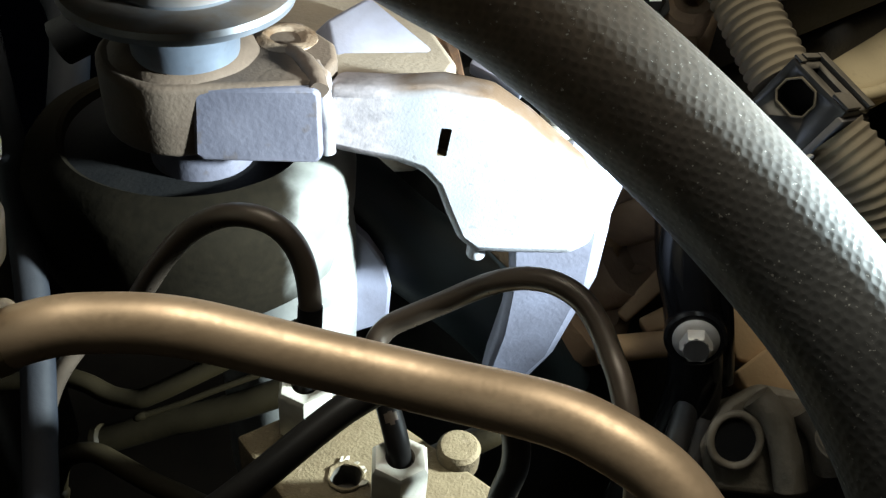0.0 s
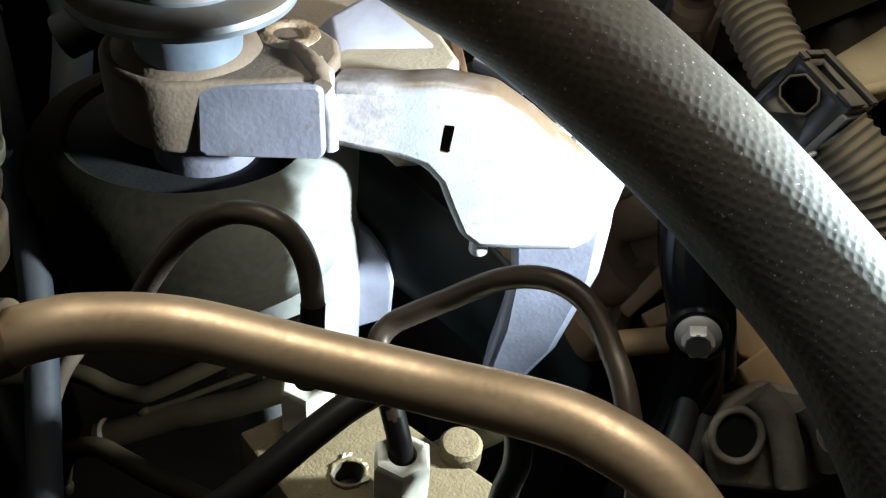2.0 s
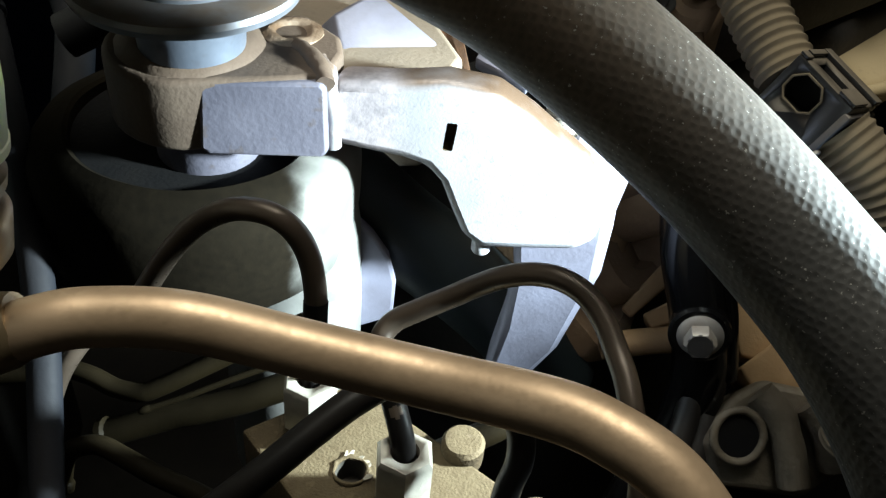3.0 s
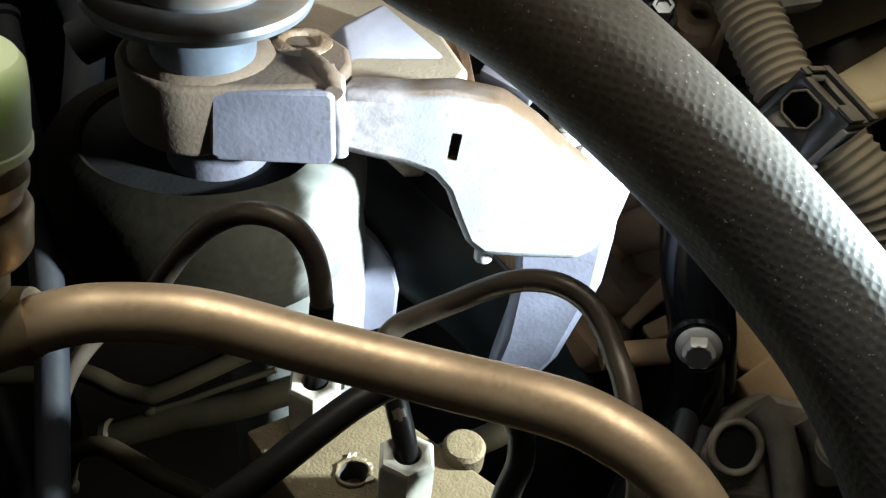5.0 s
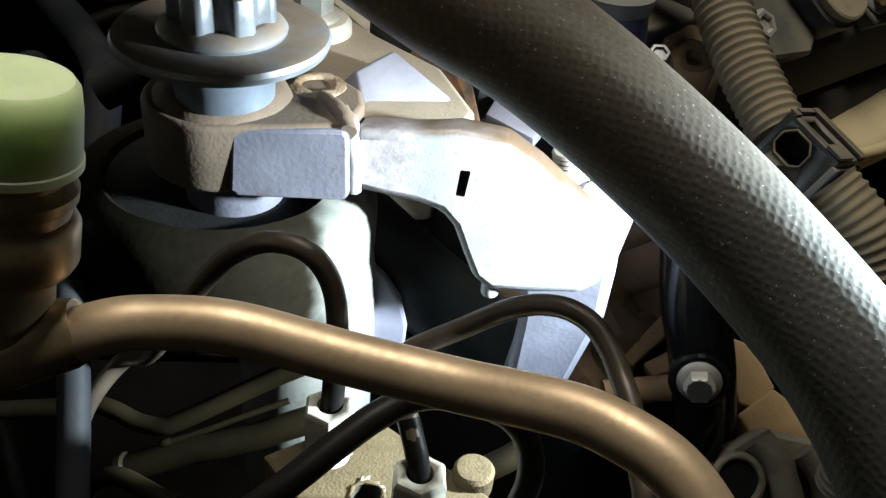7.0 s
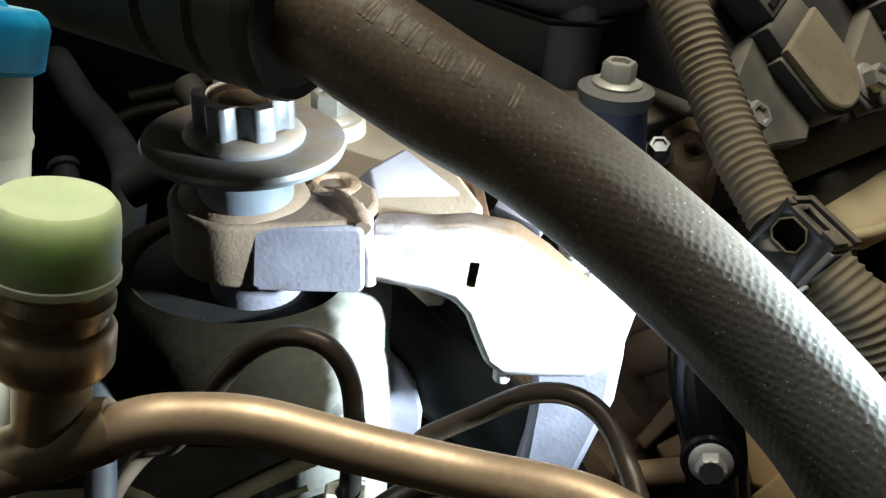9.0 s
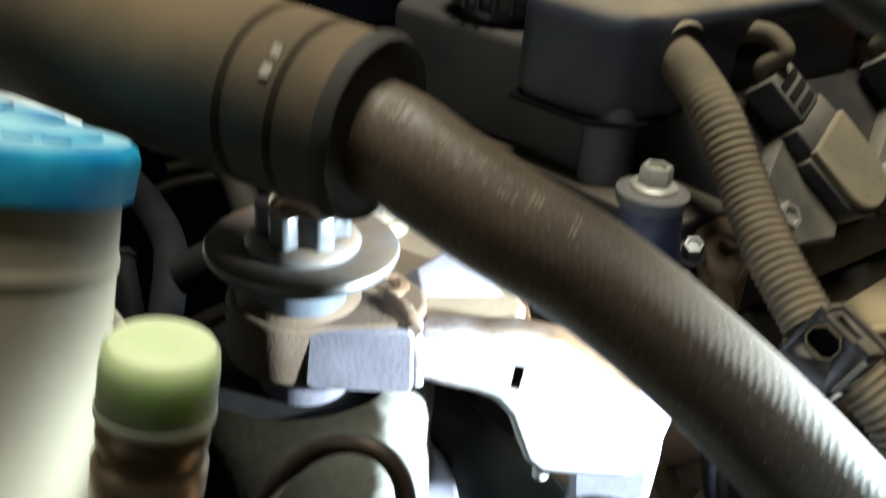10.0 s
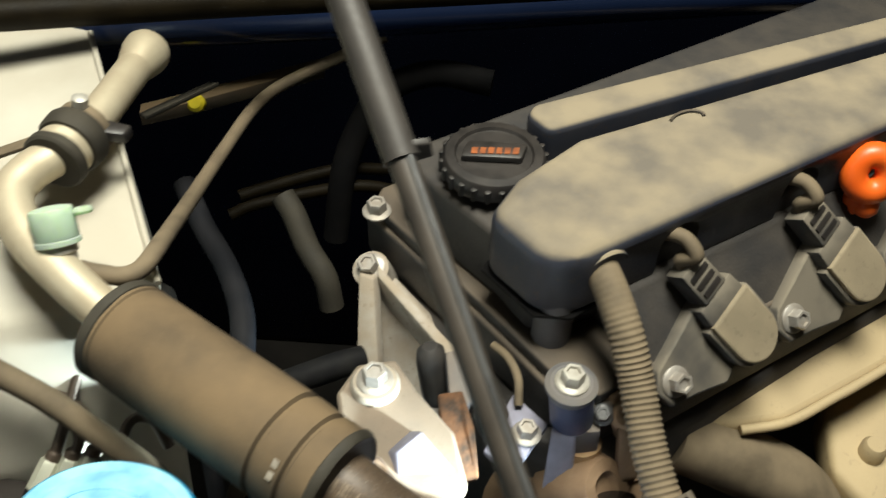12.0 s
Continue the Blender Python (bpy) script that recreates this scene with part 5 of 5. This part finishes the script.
outline = [eng(u_, v_, z_) for u_, v_, z_ in ((0.022, 0.008, 0.827), (0.045, 0.012, 0.834), (0.069, 0.013, 0.838), (0.105, 0.012, 0.840), (0.36, 0.012, 0.842), (0.36, -0.022, 0.834), (0.143, -0.022, 0.832), (0.100, -0.021, 0.831), (0.069, -0.019, 0.829), (0.043, -0.008, 0.827))]
part("shell", rough(solid(outline, (0, 0, -0.012), 0.004, 3), 0.0010, 40), PRESSED, shield)
part("rolled_edge", tube([eng(0.045, -0.011, 0.826), eng(0.069, -0.0205, 0.828), eng(0.10, -0.0225, 0.830), eng(0.143, -0.0235, 0.831), eng(0.36, -0.024, 0.833)], 0.0028, 14), PRESSED, shield)
runner = thing("intake_runner", "dusty grey brown intake runner below the shield", "intake", eng(0.07, -0.02, 0.77))
part("pipe", rough(tube([eng(0.020, 0.010, 0.812), eng(0.045, -0.012, 0.802), eng(0.075, -0.040, 0.780), eng(0.09, -0.07, 0.74)], 0.019, 26), 0.001, 40), CONDUIT, runner)
part("casting", rough(solid([eng(0.118, -0.012, 0.800), eng(0.20, -0.012, 0.802), eng(0.20, -0.080, 0.795), eng(0.095, -0.075, 0.790), eng(0.092, -0.045, 0.795)], (0, 0, -0.03), 0.006, 3), 0.0012, 40), PRESSED, runner)
part("bolt_boss", lathe([(0.007, -0.006), (0.007, 0.003), (0.005, 0.006), (0, 0.006)], eng(0.118, -0.048, 0.799), (0, 0, 1), 20), PRESSED, runner)

rlump = thing("rusty_bracket", "rusty brown cast bracket between the pillar and the conduit", "bracket", (0.135, 0.075, 0.83))
part("casting", rough(solid([(0.1195, 0.0740, 0.8800), (0.1320, 0.0780, 0.8850), (0.1400, 0.0780, 0.8840), (0.1440, 0.0740, 0.8750), (0.1400, 0.0680, 0.8620), (0.1280, 0.0660, 0.8640)], (0.006, 0.010, -0.030), 0.003, 3), 0.0025, 90), RUST, rlump)
part("lug", rough(lathe([(0.0075, -0.02), (0.0075, 0.0), (0.0058, 0.002), (0.003, 0.002), (0.003, -0.004)], (0.1330, 0.0660, 0.8760), (-0.1, -0.6, 0.8), 24), 0.0008, 150), RUST, rlump)
part("rib", rough(solid([(0.1300, 0.0650, 0.8680), (0.1380, 0.0670, 0.8680), (0.1450, 0.0560, 0.8400), (0.1340, 0.0520, 0.8380)], (0, 0.006, -0.006), 0.002, 2), 0.0015, 120), RUST, rlump)
flange_bolt("flange_bolt", Vector((0.1215, 0.0660, 0.8740)), (-0.1, -0.5, 0.9), 0.0058, "small dark bolt beside the rusty bracket", DARKSTEEL)
arm2 = thing("black_bracket", "glossy black pressed bracket with a hexagon bolt", "bracket", (0.143, 0.02, 0.76))
web = [(0.1330, 0.0410, 0.8440), (0.1355, 0.0310, 0.8320), (0.1385, 0.0230, 0.8140), (0.1445, 0.0170, 0.7950), (0.1500, 0.0130, 0.7720), (0.1480, 0.0070, 0.7500), (0.1400, 0.0030, 0.7300), (0.1360, 0.0000, 0.7000)]
part("web", sweep(spline(web, 8), 0.0092, 28), GLOSSBLACK, arm2)
part("rolled_flank", sweep([Vector(q) + Vector((0.0085, -0.0020, 0.0010)) for q in spline(web[:5], 8)], 0.0034, 18), GLOSSBLACK, arm2, "rolled edge that catches the light")
part("bolt_pad", lathe([(0.0095, -0.004), (0.0095, 0.0003), (0.0085, 0.0010)], (0.1431, 0.0073, 0.7947), (-0.25, -1, 0.25), 28), GLOSSBLACK, arm2)
flange_bolt("flange_bolt", Vector((0.1431, 0.0066, 0.7949)), (-0.25, -1, 0.25), 0.0074, "steel hexagon bolt with a dark dished face", STEEL, dish=IRON)
ribbed = thing("ribbed_casting", "tan dusty engine casting with ribs behind the black bracket", "engine casting", (0.15, 0.03, 0.74))
for outline, deep in (
    ([(0.1272, 0.0390, 0.7735), (0.1403, 0.0494, 0.7864), (0.1428, 0.0444, 0.7807), (0.1307, 0.0369, 0.7712)], (0.004, 0.012, -0.012)),
    ([(0.1333, 0.0341, 0.7759), (0.1436, 0.0379, 0.7807), (0.1457, 0.0332, 0.7753), (0.1371, 0.0307, 0.7720)], (0.004, 0.010, -0.012)),
    ([(0.1585, 0.0337, 0.7920), (0.1670, 0.0321, 0.7905), (0.1764, 0.0226, 0.7798), (0.1714, 0.0177, 0.7738), (0.1638, 0.0187, 0.7746), (0.1601, 0.0271, 0.7843)], (0.006, 0.012, -0.015)),
    ([(0.1623, 0.0129, 0.7754), (0.1735, 0.0191, 0.7833), (0.1879, 0.0129, 0.7766), (0.1893, 0.0082, 0.7712), (0.1673, 0.0083, 0.7702)], (0.002, 0.010, -0.016)),
):
    part("rib", rough(solid(outline, deep, 0.0012, 3), 0.0004, 200), TANCAST, ribbed)
part("tie_rod", rough(tube([(0.1203, 0.0269, 0.7667), (0.1317, 0.0279, 0.7684), (0.1488, 0.0292, 0.7708), (0.1642, 0.0293, 0.7717)], 0.0046, 18), 0.0003, 150), TANCAST, ribbed)
bore = thing("bore_casting", "oily grey brown casting with an open bore", "engine casting", (0.175, -0.005, 0.74))
body = part("body", rough(solid([(0.1584, 0.0036, 0.7720), (0.1670, 0.0073, 0.7768), (0.1960, 0.0044, 0.7748), (0.2045, -0.0071, 0.7617), (0.1840, -0.0168, 0.7492), (0.1551, -0.0151, 0.7498), (0.1505, -0.0059, 0.7604)], (0.004, 0.016, -0.020), 0.0025, 3), 0.0008, 120), CASTGREY, bore)
part("bore_ring", rough(sweep([Vector((0.1600, -0.0074, 0.7660)) + Vector((0.0078 * math.cos(t), 0.0050 * math.sin(t), 0.0066 * math.sin(t))) for t in (2 * math.pi * k / 28 for k in range(29))], 0.0014, 12), 0.0003, 200), CASTGREY, bore)
# no depth here: the bore's shade is a near-black disc
part("bore_hole", lathe([(0.0072, -0.002), (0.0068, 0.0002), (0, 0.0)], (0.1600, -0.0072, 0.7658), (-0.05, -0.78, 0.62), 28), VOID, bore, "black disc for the shade inside the bore")
part("cast_lug", rough(tube([(0.1660, 0.0020, 0.7760), (0.1720, -0.0030, 0.7720), (0.1760, -0.0100, 0.7640), (0.1780, -0.0180, 0.7560)], 0.0050, 18), 0.0005, 150), CASTGREY, bore)
part("cast_lug", rough(tube([(0.1820, 0.0010, 0.7745), (0.1880, -0.0050, 0.7700), (0.1920, -0.0120, 0.7600)], 0.0062, 18), 0.0005, 150), CASTGREY, bore)
for q in ((0.1440, -0.0040, 0.7560), (0.1490, -0.0080, 0.7500)):
    solo("black_hose_bend", tube([Vector(q) + Vector((0.004, 0.012, 0.012)), Vector(q), Vector(q) + Vector((-0.004, -0.008, -0.014)), Vector(q) + Vector((-0.004, -0.012, -0.040))], 0.0042, 18), BLACKP, "black rubber hose bend low beside the bracket", "hose", "hose bends")

# ---- cast bracket at the timing end ----
tbr = thing("timing_bracket", "cast aluminium ribbed bracket bolted to the timing end", "bracket", (0.01, 0.13, 0.80))
part("boss", lathe([(0.0105, -0.02), (0.0105, 0.0), (0.0085, 0.0012), (0.005, 0.0012)], (-0.008, 0.1506, 0.8600), (-0.2, -0.4, 1), 28), DUSTALU, tbr)
part("rib", solid([(-0.013, 0.143, 0.864), (-0.004, 0.140, 0.864), (0.010, 0.085, 0.800), (-0.006, 0.085, 0.795)], (0.002, 0.008, -0.004), 0.0015), DUSTALU, tbr)
part("rib", solid([(-0.004, 0.150, 0.866), (-0.002, 0.142, 0.864), (0.060, 0.095, 0.838), (0.058, 0.105, 0.842)], (0.0, 0.002, -0.022), 0.0015), DUSTALU, tbr)
part("plate", solid([(-0.006, 0.152, 0.852), (0.060, 0.100, 0.835), (0.055, 0.090, 0.79), (0.000, 0.095, 0.78)], (0.004, 0.010, 0.0), 0.002), DUSTALU, tbr)
flange_bolt("flange_bolt", Vector((-0.008, 0.1506, 0.8612)), (-0.2, -0.4, 1), 0.0088, "dusty bolt on the timing bracket", STEEL)

# ---- small parts between the bracket and the cover ----
cone = thing("cable_connector", "grey blue plastic sensor connector with a dirty black boot", "connector", (0.056, 0.078, 0.855))
part("shell", solid([(0.0430, 0.0880, 0.878), (0.0560, 0.0900, 0.878), (0.0640, 0.0740, 0.872), (0.0560, 0.0600, 0.868), (0.0480, 0.0680, 0.872)], (0, 0, -0.012), 0.0020), COLUMNBLUE, cone)
part("boot", lathe([(0.0062, -0.026), (0.0074, -0.018), (0.0078, 0.0), (0.0070, 0.006), (0.0040, 0.009), (0, 0.0095)], (0.0365, 0.0880, 0.868), (-0.15, 0.25, 1), 26), IRON, cone)
part("latch", solid([(0.0600, 0.0660, 0.869), (0.0740, 0.0730, 0.869), (0.0790, 0.0640, 0.866), (0.0660, 0.0560, 0.864)], (0, 0, -0.012), 0.0020), BLACKP, cone)
part("cable", tube([(0.066, 0.098, 0.874), (0.074, 0.090, 0.876), (0.080, 0.080, 0.874), (0.082, 0.070, 0.866)], 0.0022, 12), CONDUIT, cone)
strap = thing("rusty_strap", "rusty bent steel strap below the connector", "strap", (0.053, 0.052, 0.84))
part("blade", rough(solid([(0.0430, 0.0680, 0.870), (0.0550, 0.0700, 0.873), (0.0630, 0.0500, 0.872), (0.0680, 0.0300, 0.862), (0.0570, 0.0280, 0.860), (0.0490, 0.0450, 0.867)], (0, 0, -0.004), 0.0014, 3), 0.0016, 110), STRAPRUST, strap)
tab = thing("zinc_tab", "flat zinc plated tab beside the pillar", "tab", (0.083, 0.055, 0.855))
part("plate", solid([(0.0682, 0.0449, 0.862), (0.0786, 0.0779, 0.864), (0.0971, 0.0630, 0.864), (0.0826, 0.0332, 0.861)], (0, 0, -0.004), 0.0010), CAST_LOW, tab)
flange_bolt("flange_bolt", Vector((0.0873, 0.0560, 0.8640)), (0, 0, 1), 0.0075, "bright steel bolt on the zinc tab", STEEL)

# ---- hard lines beside the wing panel ----
BENDS = (
    [(-0.1102, -0.0045, 0.8932), (-0.1078, 0.0088, 0.9040), (-0.1067, 0.0227, 0.9129), (-0.1040, 0.0297, 0.9164), (-0.0960, 0.0380, 0.9142)],
    [(-0.1017, 0.0018, 0.8967), (-0.1104, 0.0104, 0.9045), (-0.1209, 0.0144, 0.9096), (-0.1240, 0.0185, 0.9139), (-0.1200, 0.0234, 0.9179), (-0.1132, 0.0280, 0.9173), (-0.0980, 0.0348, 0.9114)],
    [(-0.0942, 0.0049, 0.8959), (-0.1047, 0.0124, 0.9029), (-0.1156, 0.0160, 0.9077), (-0.1178, 0.0200, 0.9117), (-0.1149, 0.0232, 0.9144), (-0.1079, 0.0269, 0.9143), (-0.0960, 0.0322, 0.9086)],
    [(-0.0858, 0.0037, 0.8910), (-0.0840, 0.0113, 0.8965), (-0.0800, 0.0150, 0.8981), (-0.0735, 0.0154, 0.8949), (-0.0676, 0.0109, 0.8843)],
)
for k, bends in enumerate(BENDS):
    a = Vector((-0.1131, -0.0121, 0.8877)).lerp(Vector((-0.0900, -0.0033, 0.8848)), k / 3)
    up_ = (Vector(bends[0]) - a).normalized()
    nut_ = thing("pale_line_nut", "pale grey green plastic nut on a hard line", "nut", a, "line nuts")
    part("hexagon", hexagon(0.0046, -0.009, 0.006, a, up_, 0.0, 10), PALENUT, nut_)
    part("collar", lathe([(0.0042, -0.015), (0.0046, -0.008)], a, up_, 18), RUBBER, nut_)
    line_ = thing("hard_line", "brown hard line bent over beside the wing panel", "pipe", a, "hard lines")
    part("tube", tube([a + up_ * 0.002, *[Vector(q) for q in bends]], 0.0024, 12), LINE, line_)
    part("ferrule", lathe([(0.0024, 0.005), (0.0034, 0.006), (0.0034, 0.009), (0.0026, 0.010)], a, up_, 16), LINE, line_)
solo("dusty_hose", tube([(-0.2700, 0.0100, 1.0500), (-0.1992, 0.0049, 0.9979), (-0.1667, 0.0030, 0.9747), (-0.1397, 0.0035, 0.9468), (-0.1257, 0.0043, 0.9336), (-0.1095, 0.0030, 0.9225), (-0.0895, -0.0013, 0.9090), (-0.0695, -0.0067, 0.8967), (-0.0580, -0.0124, 0.8891), (-0.0458, -0.0183, 0.8770)], 0.0052, 18), CONDUIT, "dusty brown rubber hose running down beside the panel", "hose")
solo("brake_valve_block", rough(box((-0.150, -0.040, 0.81), (-0.082, -0.008, 0.872), 0.004), 0.001, 80), BLACKP, "dull black valve body below the hard lines", "valve body")
solo("support_rail", solid([(-0.172, 0.236, 0.880), (-0.145, 0.252, 0.880), (-0.070, 0.300, 0.884), (-0.072, 0.310, 0.884), (-0.150, 0.262, 0.880), (-0.175, 0.246, 0.880)], (0, 0, -0.010), 0.001), SLEEVE, "dusty brown support rail in front of the bulkhead", "rail")
solo("glossy_plate", solid([(-0.150, 0.205, 0.905), (-0.115, 0.235, 0.912), (-0.128, 0.250, 0.900), (-0.165, 0.225, 0.890)], (0, 0, -0.003), 0.0008), GRIME, "smooth grey plastic plate beside the suction pipe", "plate")
solo("yellow_tag", lathe([(0.0055, 0.0), (0.0058, 0.004), (0.004, 0.006), (0, 0.006)], (-0.1414, 0.2560, 0.8768), (0, -0.6, 0.6), 20), YELLOW, "small yellow plastic tag on the rail", "tag")
for nm, lb, r, m, pts in (
    ("bay_hose", "dusty grey hose deep in the engine bay", 0.0085, GRIME, [(-0.090, 0.245, 0.815), (-0.0807, 0.2366, 0.8071), (-0.0690, 0.2230, 0.7903), (-0.0557, 0.2120, 0.7764), (-0.0505, 0.2045, 0.755)]),
    ("bay_hose", "dark blue grey hose deep in the engine bay", 0.0075, GREYHOSE, [(-0.150, 0.23, 0.83), (-0.1286, 0.2012, 0.8230), (-0.1061, 0.1753, 0.8178), (-0.0888, 0.1480, 0.8154), (-0.0814, 0.1274, 0.8101), (-0.078, 0.10, 0.79)]),
    ("bay_hose", "black hose arching behind the engine", 0.0090, VOID, [(-0.062, 0.265, 0.76), (-0.0561, 0.2777, 0.8117), (-0.0479, 0.2951, 0.8378), (-0.0316, 0.3108, 0.8612), (0.0009, 0.3212, 0.8722), (0.04, 0.32, 0.87)]),
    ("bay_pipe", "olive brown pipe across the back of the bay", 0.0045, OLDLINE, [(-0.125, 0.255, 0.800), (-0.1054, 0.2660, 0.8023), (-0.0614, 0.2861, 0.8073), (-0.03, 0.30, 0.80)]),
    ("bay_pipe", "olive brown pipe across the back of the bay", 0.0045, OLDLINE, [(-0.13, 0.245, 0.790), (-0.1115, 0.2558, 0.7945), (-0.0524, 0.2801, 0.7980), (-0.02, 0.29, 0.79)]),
    ("bay_pipe", "black cable sheath beside the mount flange", 0.0070, RUBBER, [(-0.055, 0.060, 0.850), (-0.030, 0.068, 0.862), (-0.010, 0.078, 0.866), (0.002, 0.086, 0.864)]),
):
    solo(nm, tube(pts, r, 16), m, lb, "hose")

# ---- body of the car round the engine ----
BAR0, BAR1, BAR2 = Vector((-0.2402, 0.1689, 0.9810)), Vector((-0.1255, 0.2337, 0.9640)), Vector((0.0478, 0.2969, 0.9560))
wing = bmesh.new()
for q in ((-0.0730, 0.0480, 0.9450), (-0.1830, 0.2280, 0.9450), (-0.60, 0.27, 0.950), (-0.60, 0.030, 0.945), (-0.0850, 0.0370, 0.878), (-0.1070, 0.0060, 0.875), (-0.1480, -0.0140, 0.875), (-0.60, -0.140, 0.875), (-0.0860, 0.0380, 0.77), (-0.1080, 0.0070, 0.77), (-0.1490, -0.0130, 0.77), (-0.60, -0.140, 0.77), (-0.1830, 0.2280, 0.77), (-0.60, 0.27, 0.77)):
    wing.verts.new(q)
bmesh.ops.convex_hull(wing, input=wing.verts)
bmesh.ops.dissolve_limit(wing, angle_limit=radians(3), verts=wing.verts, edges=wing.edges)
bmesh.ops.bevel(wing, geom=wing.edges[:], offset=0.003, segments=3, profile=0.5, affect="EDGES", clamp_overlap=True)
panel = solo("wall_west", wing, PAINT, "dusty white painted inner wing panel", "panel", kind="structure")
part("pressed_crease", solid([(-0.60, 0.0420, 0.9440), (-0.1600, 0.0560, 0.9440), (-0.1480, 0.0680, 0.9440), (-0.1600, 0.0660, 0.9440), (-0.60, 0.0540, 0.9440)], (0, 0, 0.0045), 0.0018, 3), PAINT, panel)
part("seam_flange", sweep(spline([(-0.1800, 0.2230, 0.9460), (-0.1260, 0.1345, 0.9460), (-0.0750, 0.0510, 0.9460)], 6), 0.0016, 10), PAINT, panel)

solo("apron", rough(box((-0.60, -0.16, 0.48), (-0.155, 0.20, 0.768), 0.01), 0.002, 12), DARK, "grimy dark apron below the wing", "panel", kind="structure")
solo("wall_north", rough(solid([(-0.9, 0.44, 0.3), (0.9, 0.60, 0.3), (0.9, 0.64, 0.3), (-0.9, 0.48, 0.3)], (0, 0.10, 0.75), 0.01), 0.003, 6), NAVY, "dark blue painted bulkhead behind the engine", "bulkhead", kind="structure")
solo("cowl_edge", tube([BAR0, BAR1, BAR2, BAR2 + (BAR2 - BAR1)], 0.0090, 20), OLDLINE, "dusty brown cowl seal strip crossing above the bulkhead", "strip", kind="structure")
solo("bulkhead_roll", tube([BAR0 + Vector((-0.05, 0.04, -0.03)), BAR1 + Vector((0, 0.045, -0.034)), BAR2 + Vector((0, 0.045, -0.034)), BAR2 + (BAR2 - BAR1) * 2 + Vector((0, 0.045, -0.034))], 0.019, 28), NAVYGLOSS, "glossy dark blue rolled edge of the bulkhead", "bulkhead", kind="structure")
solo("wall_east", box((0.62, -0.6, 0.3), (0.66, 0.66, 0.98), 0.01), DARK, "grimy far inner wing", "panel", kind="structure")
solo("front_panel", box((-0.9, -0.62, 0.3), (0.9, -0.58, 0.86), 0.01), DARK, "grimy front panel of the engine bay", "panel", kind="structure")
solo("undertray", box((-0.9, -0.6, 0.28), (0.9, 0.66, 0.30)), DARK, "grimy undertray below the engine", "tray", kind="structure")
solo("diagonal_pipe", tube([(-0.0300, 0.3100, 0.9050), (-0.0849, 0.2815, 0.8850), (-0.1018, 0.2555, 0.8820), (-0.1023, 0.2004, 0.8930), (-0.0936, 0.1314, 0.9180), (-0.0794, 0.0694, 0.9510), (-0.0782, 0.0490, 0.9575), (-0.0832, 0.0420, 0.9590), (-0.0910, 0.0400, 0.9610), (-0.0983, 0.0390, 0.9630), (-0.1045, 0.0385, 0.9650)], 0.0040, 14), CONDUIT, "thin grey pipe running along the panel", "pipe")

# ---- the garage round the car ----
solo("floor", box((-3, -3, -0.05), (3, 3, 0.0)), FLOORM, "grey concrete garage floor", "floor", kind="structure")
solo("ceiling", box((-3, -3, 2.8), (3, 3, 2.85)), WALLM, "plain garage ceiling", "ceiling", kind="structure")
for nm, lo, hi in (("garage_wall_a", (-3.1, -3, 0), (-3, 3, 2.8)), ("garage_wall_b", (3, -3, 0), (3.1, 3, 2.8)), ("garage_wall_c", (-3, 3, 0), (3, 3.1, 2.8)), ("garage_wall_d", (-3, -3.1, 0), (3, -3, 2.8))):
    solo(nm, box(lo, hi), WALLM, "plain plastered garage wall", "wall", kind="structure")
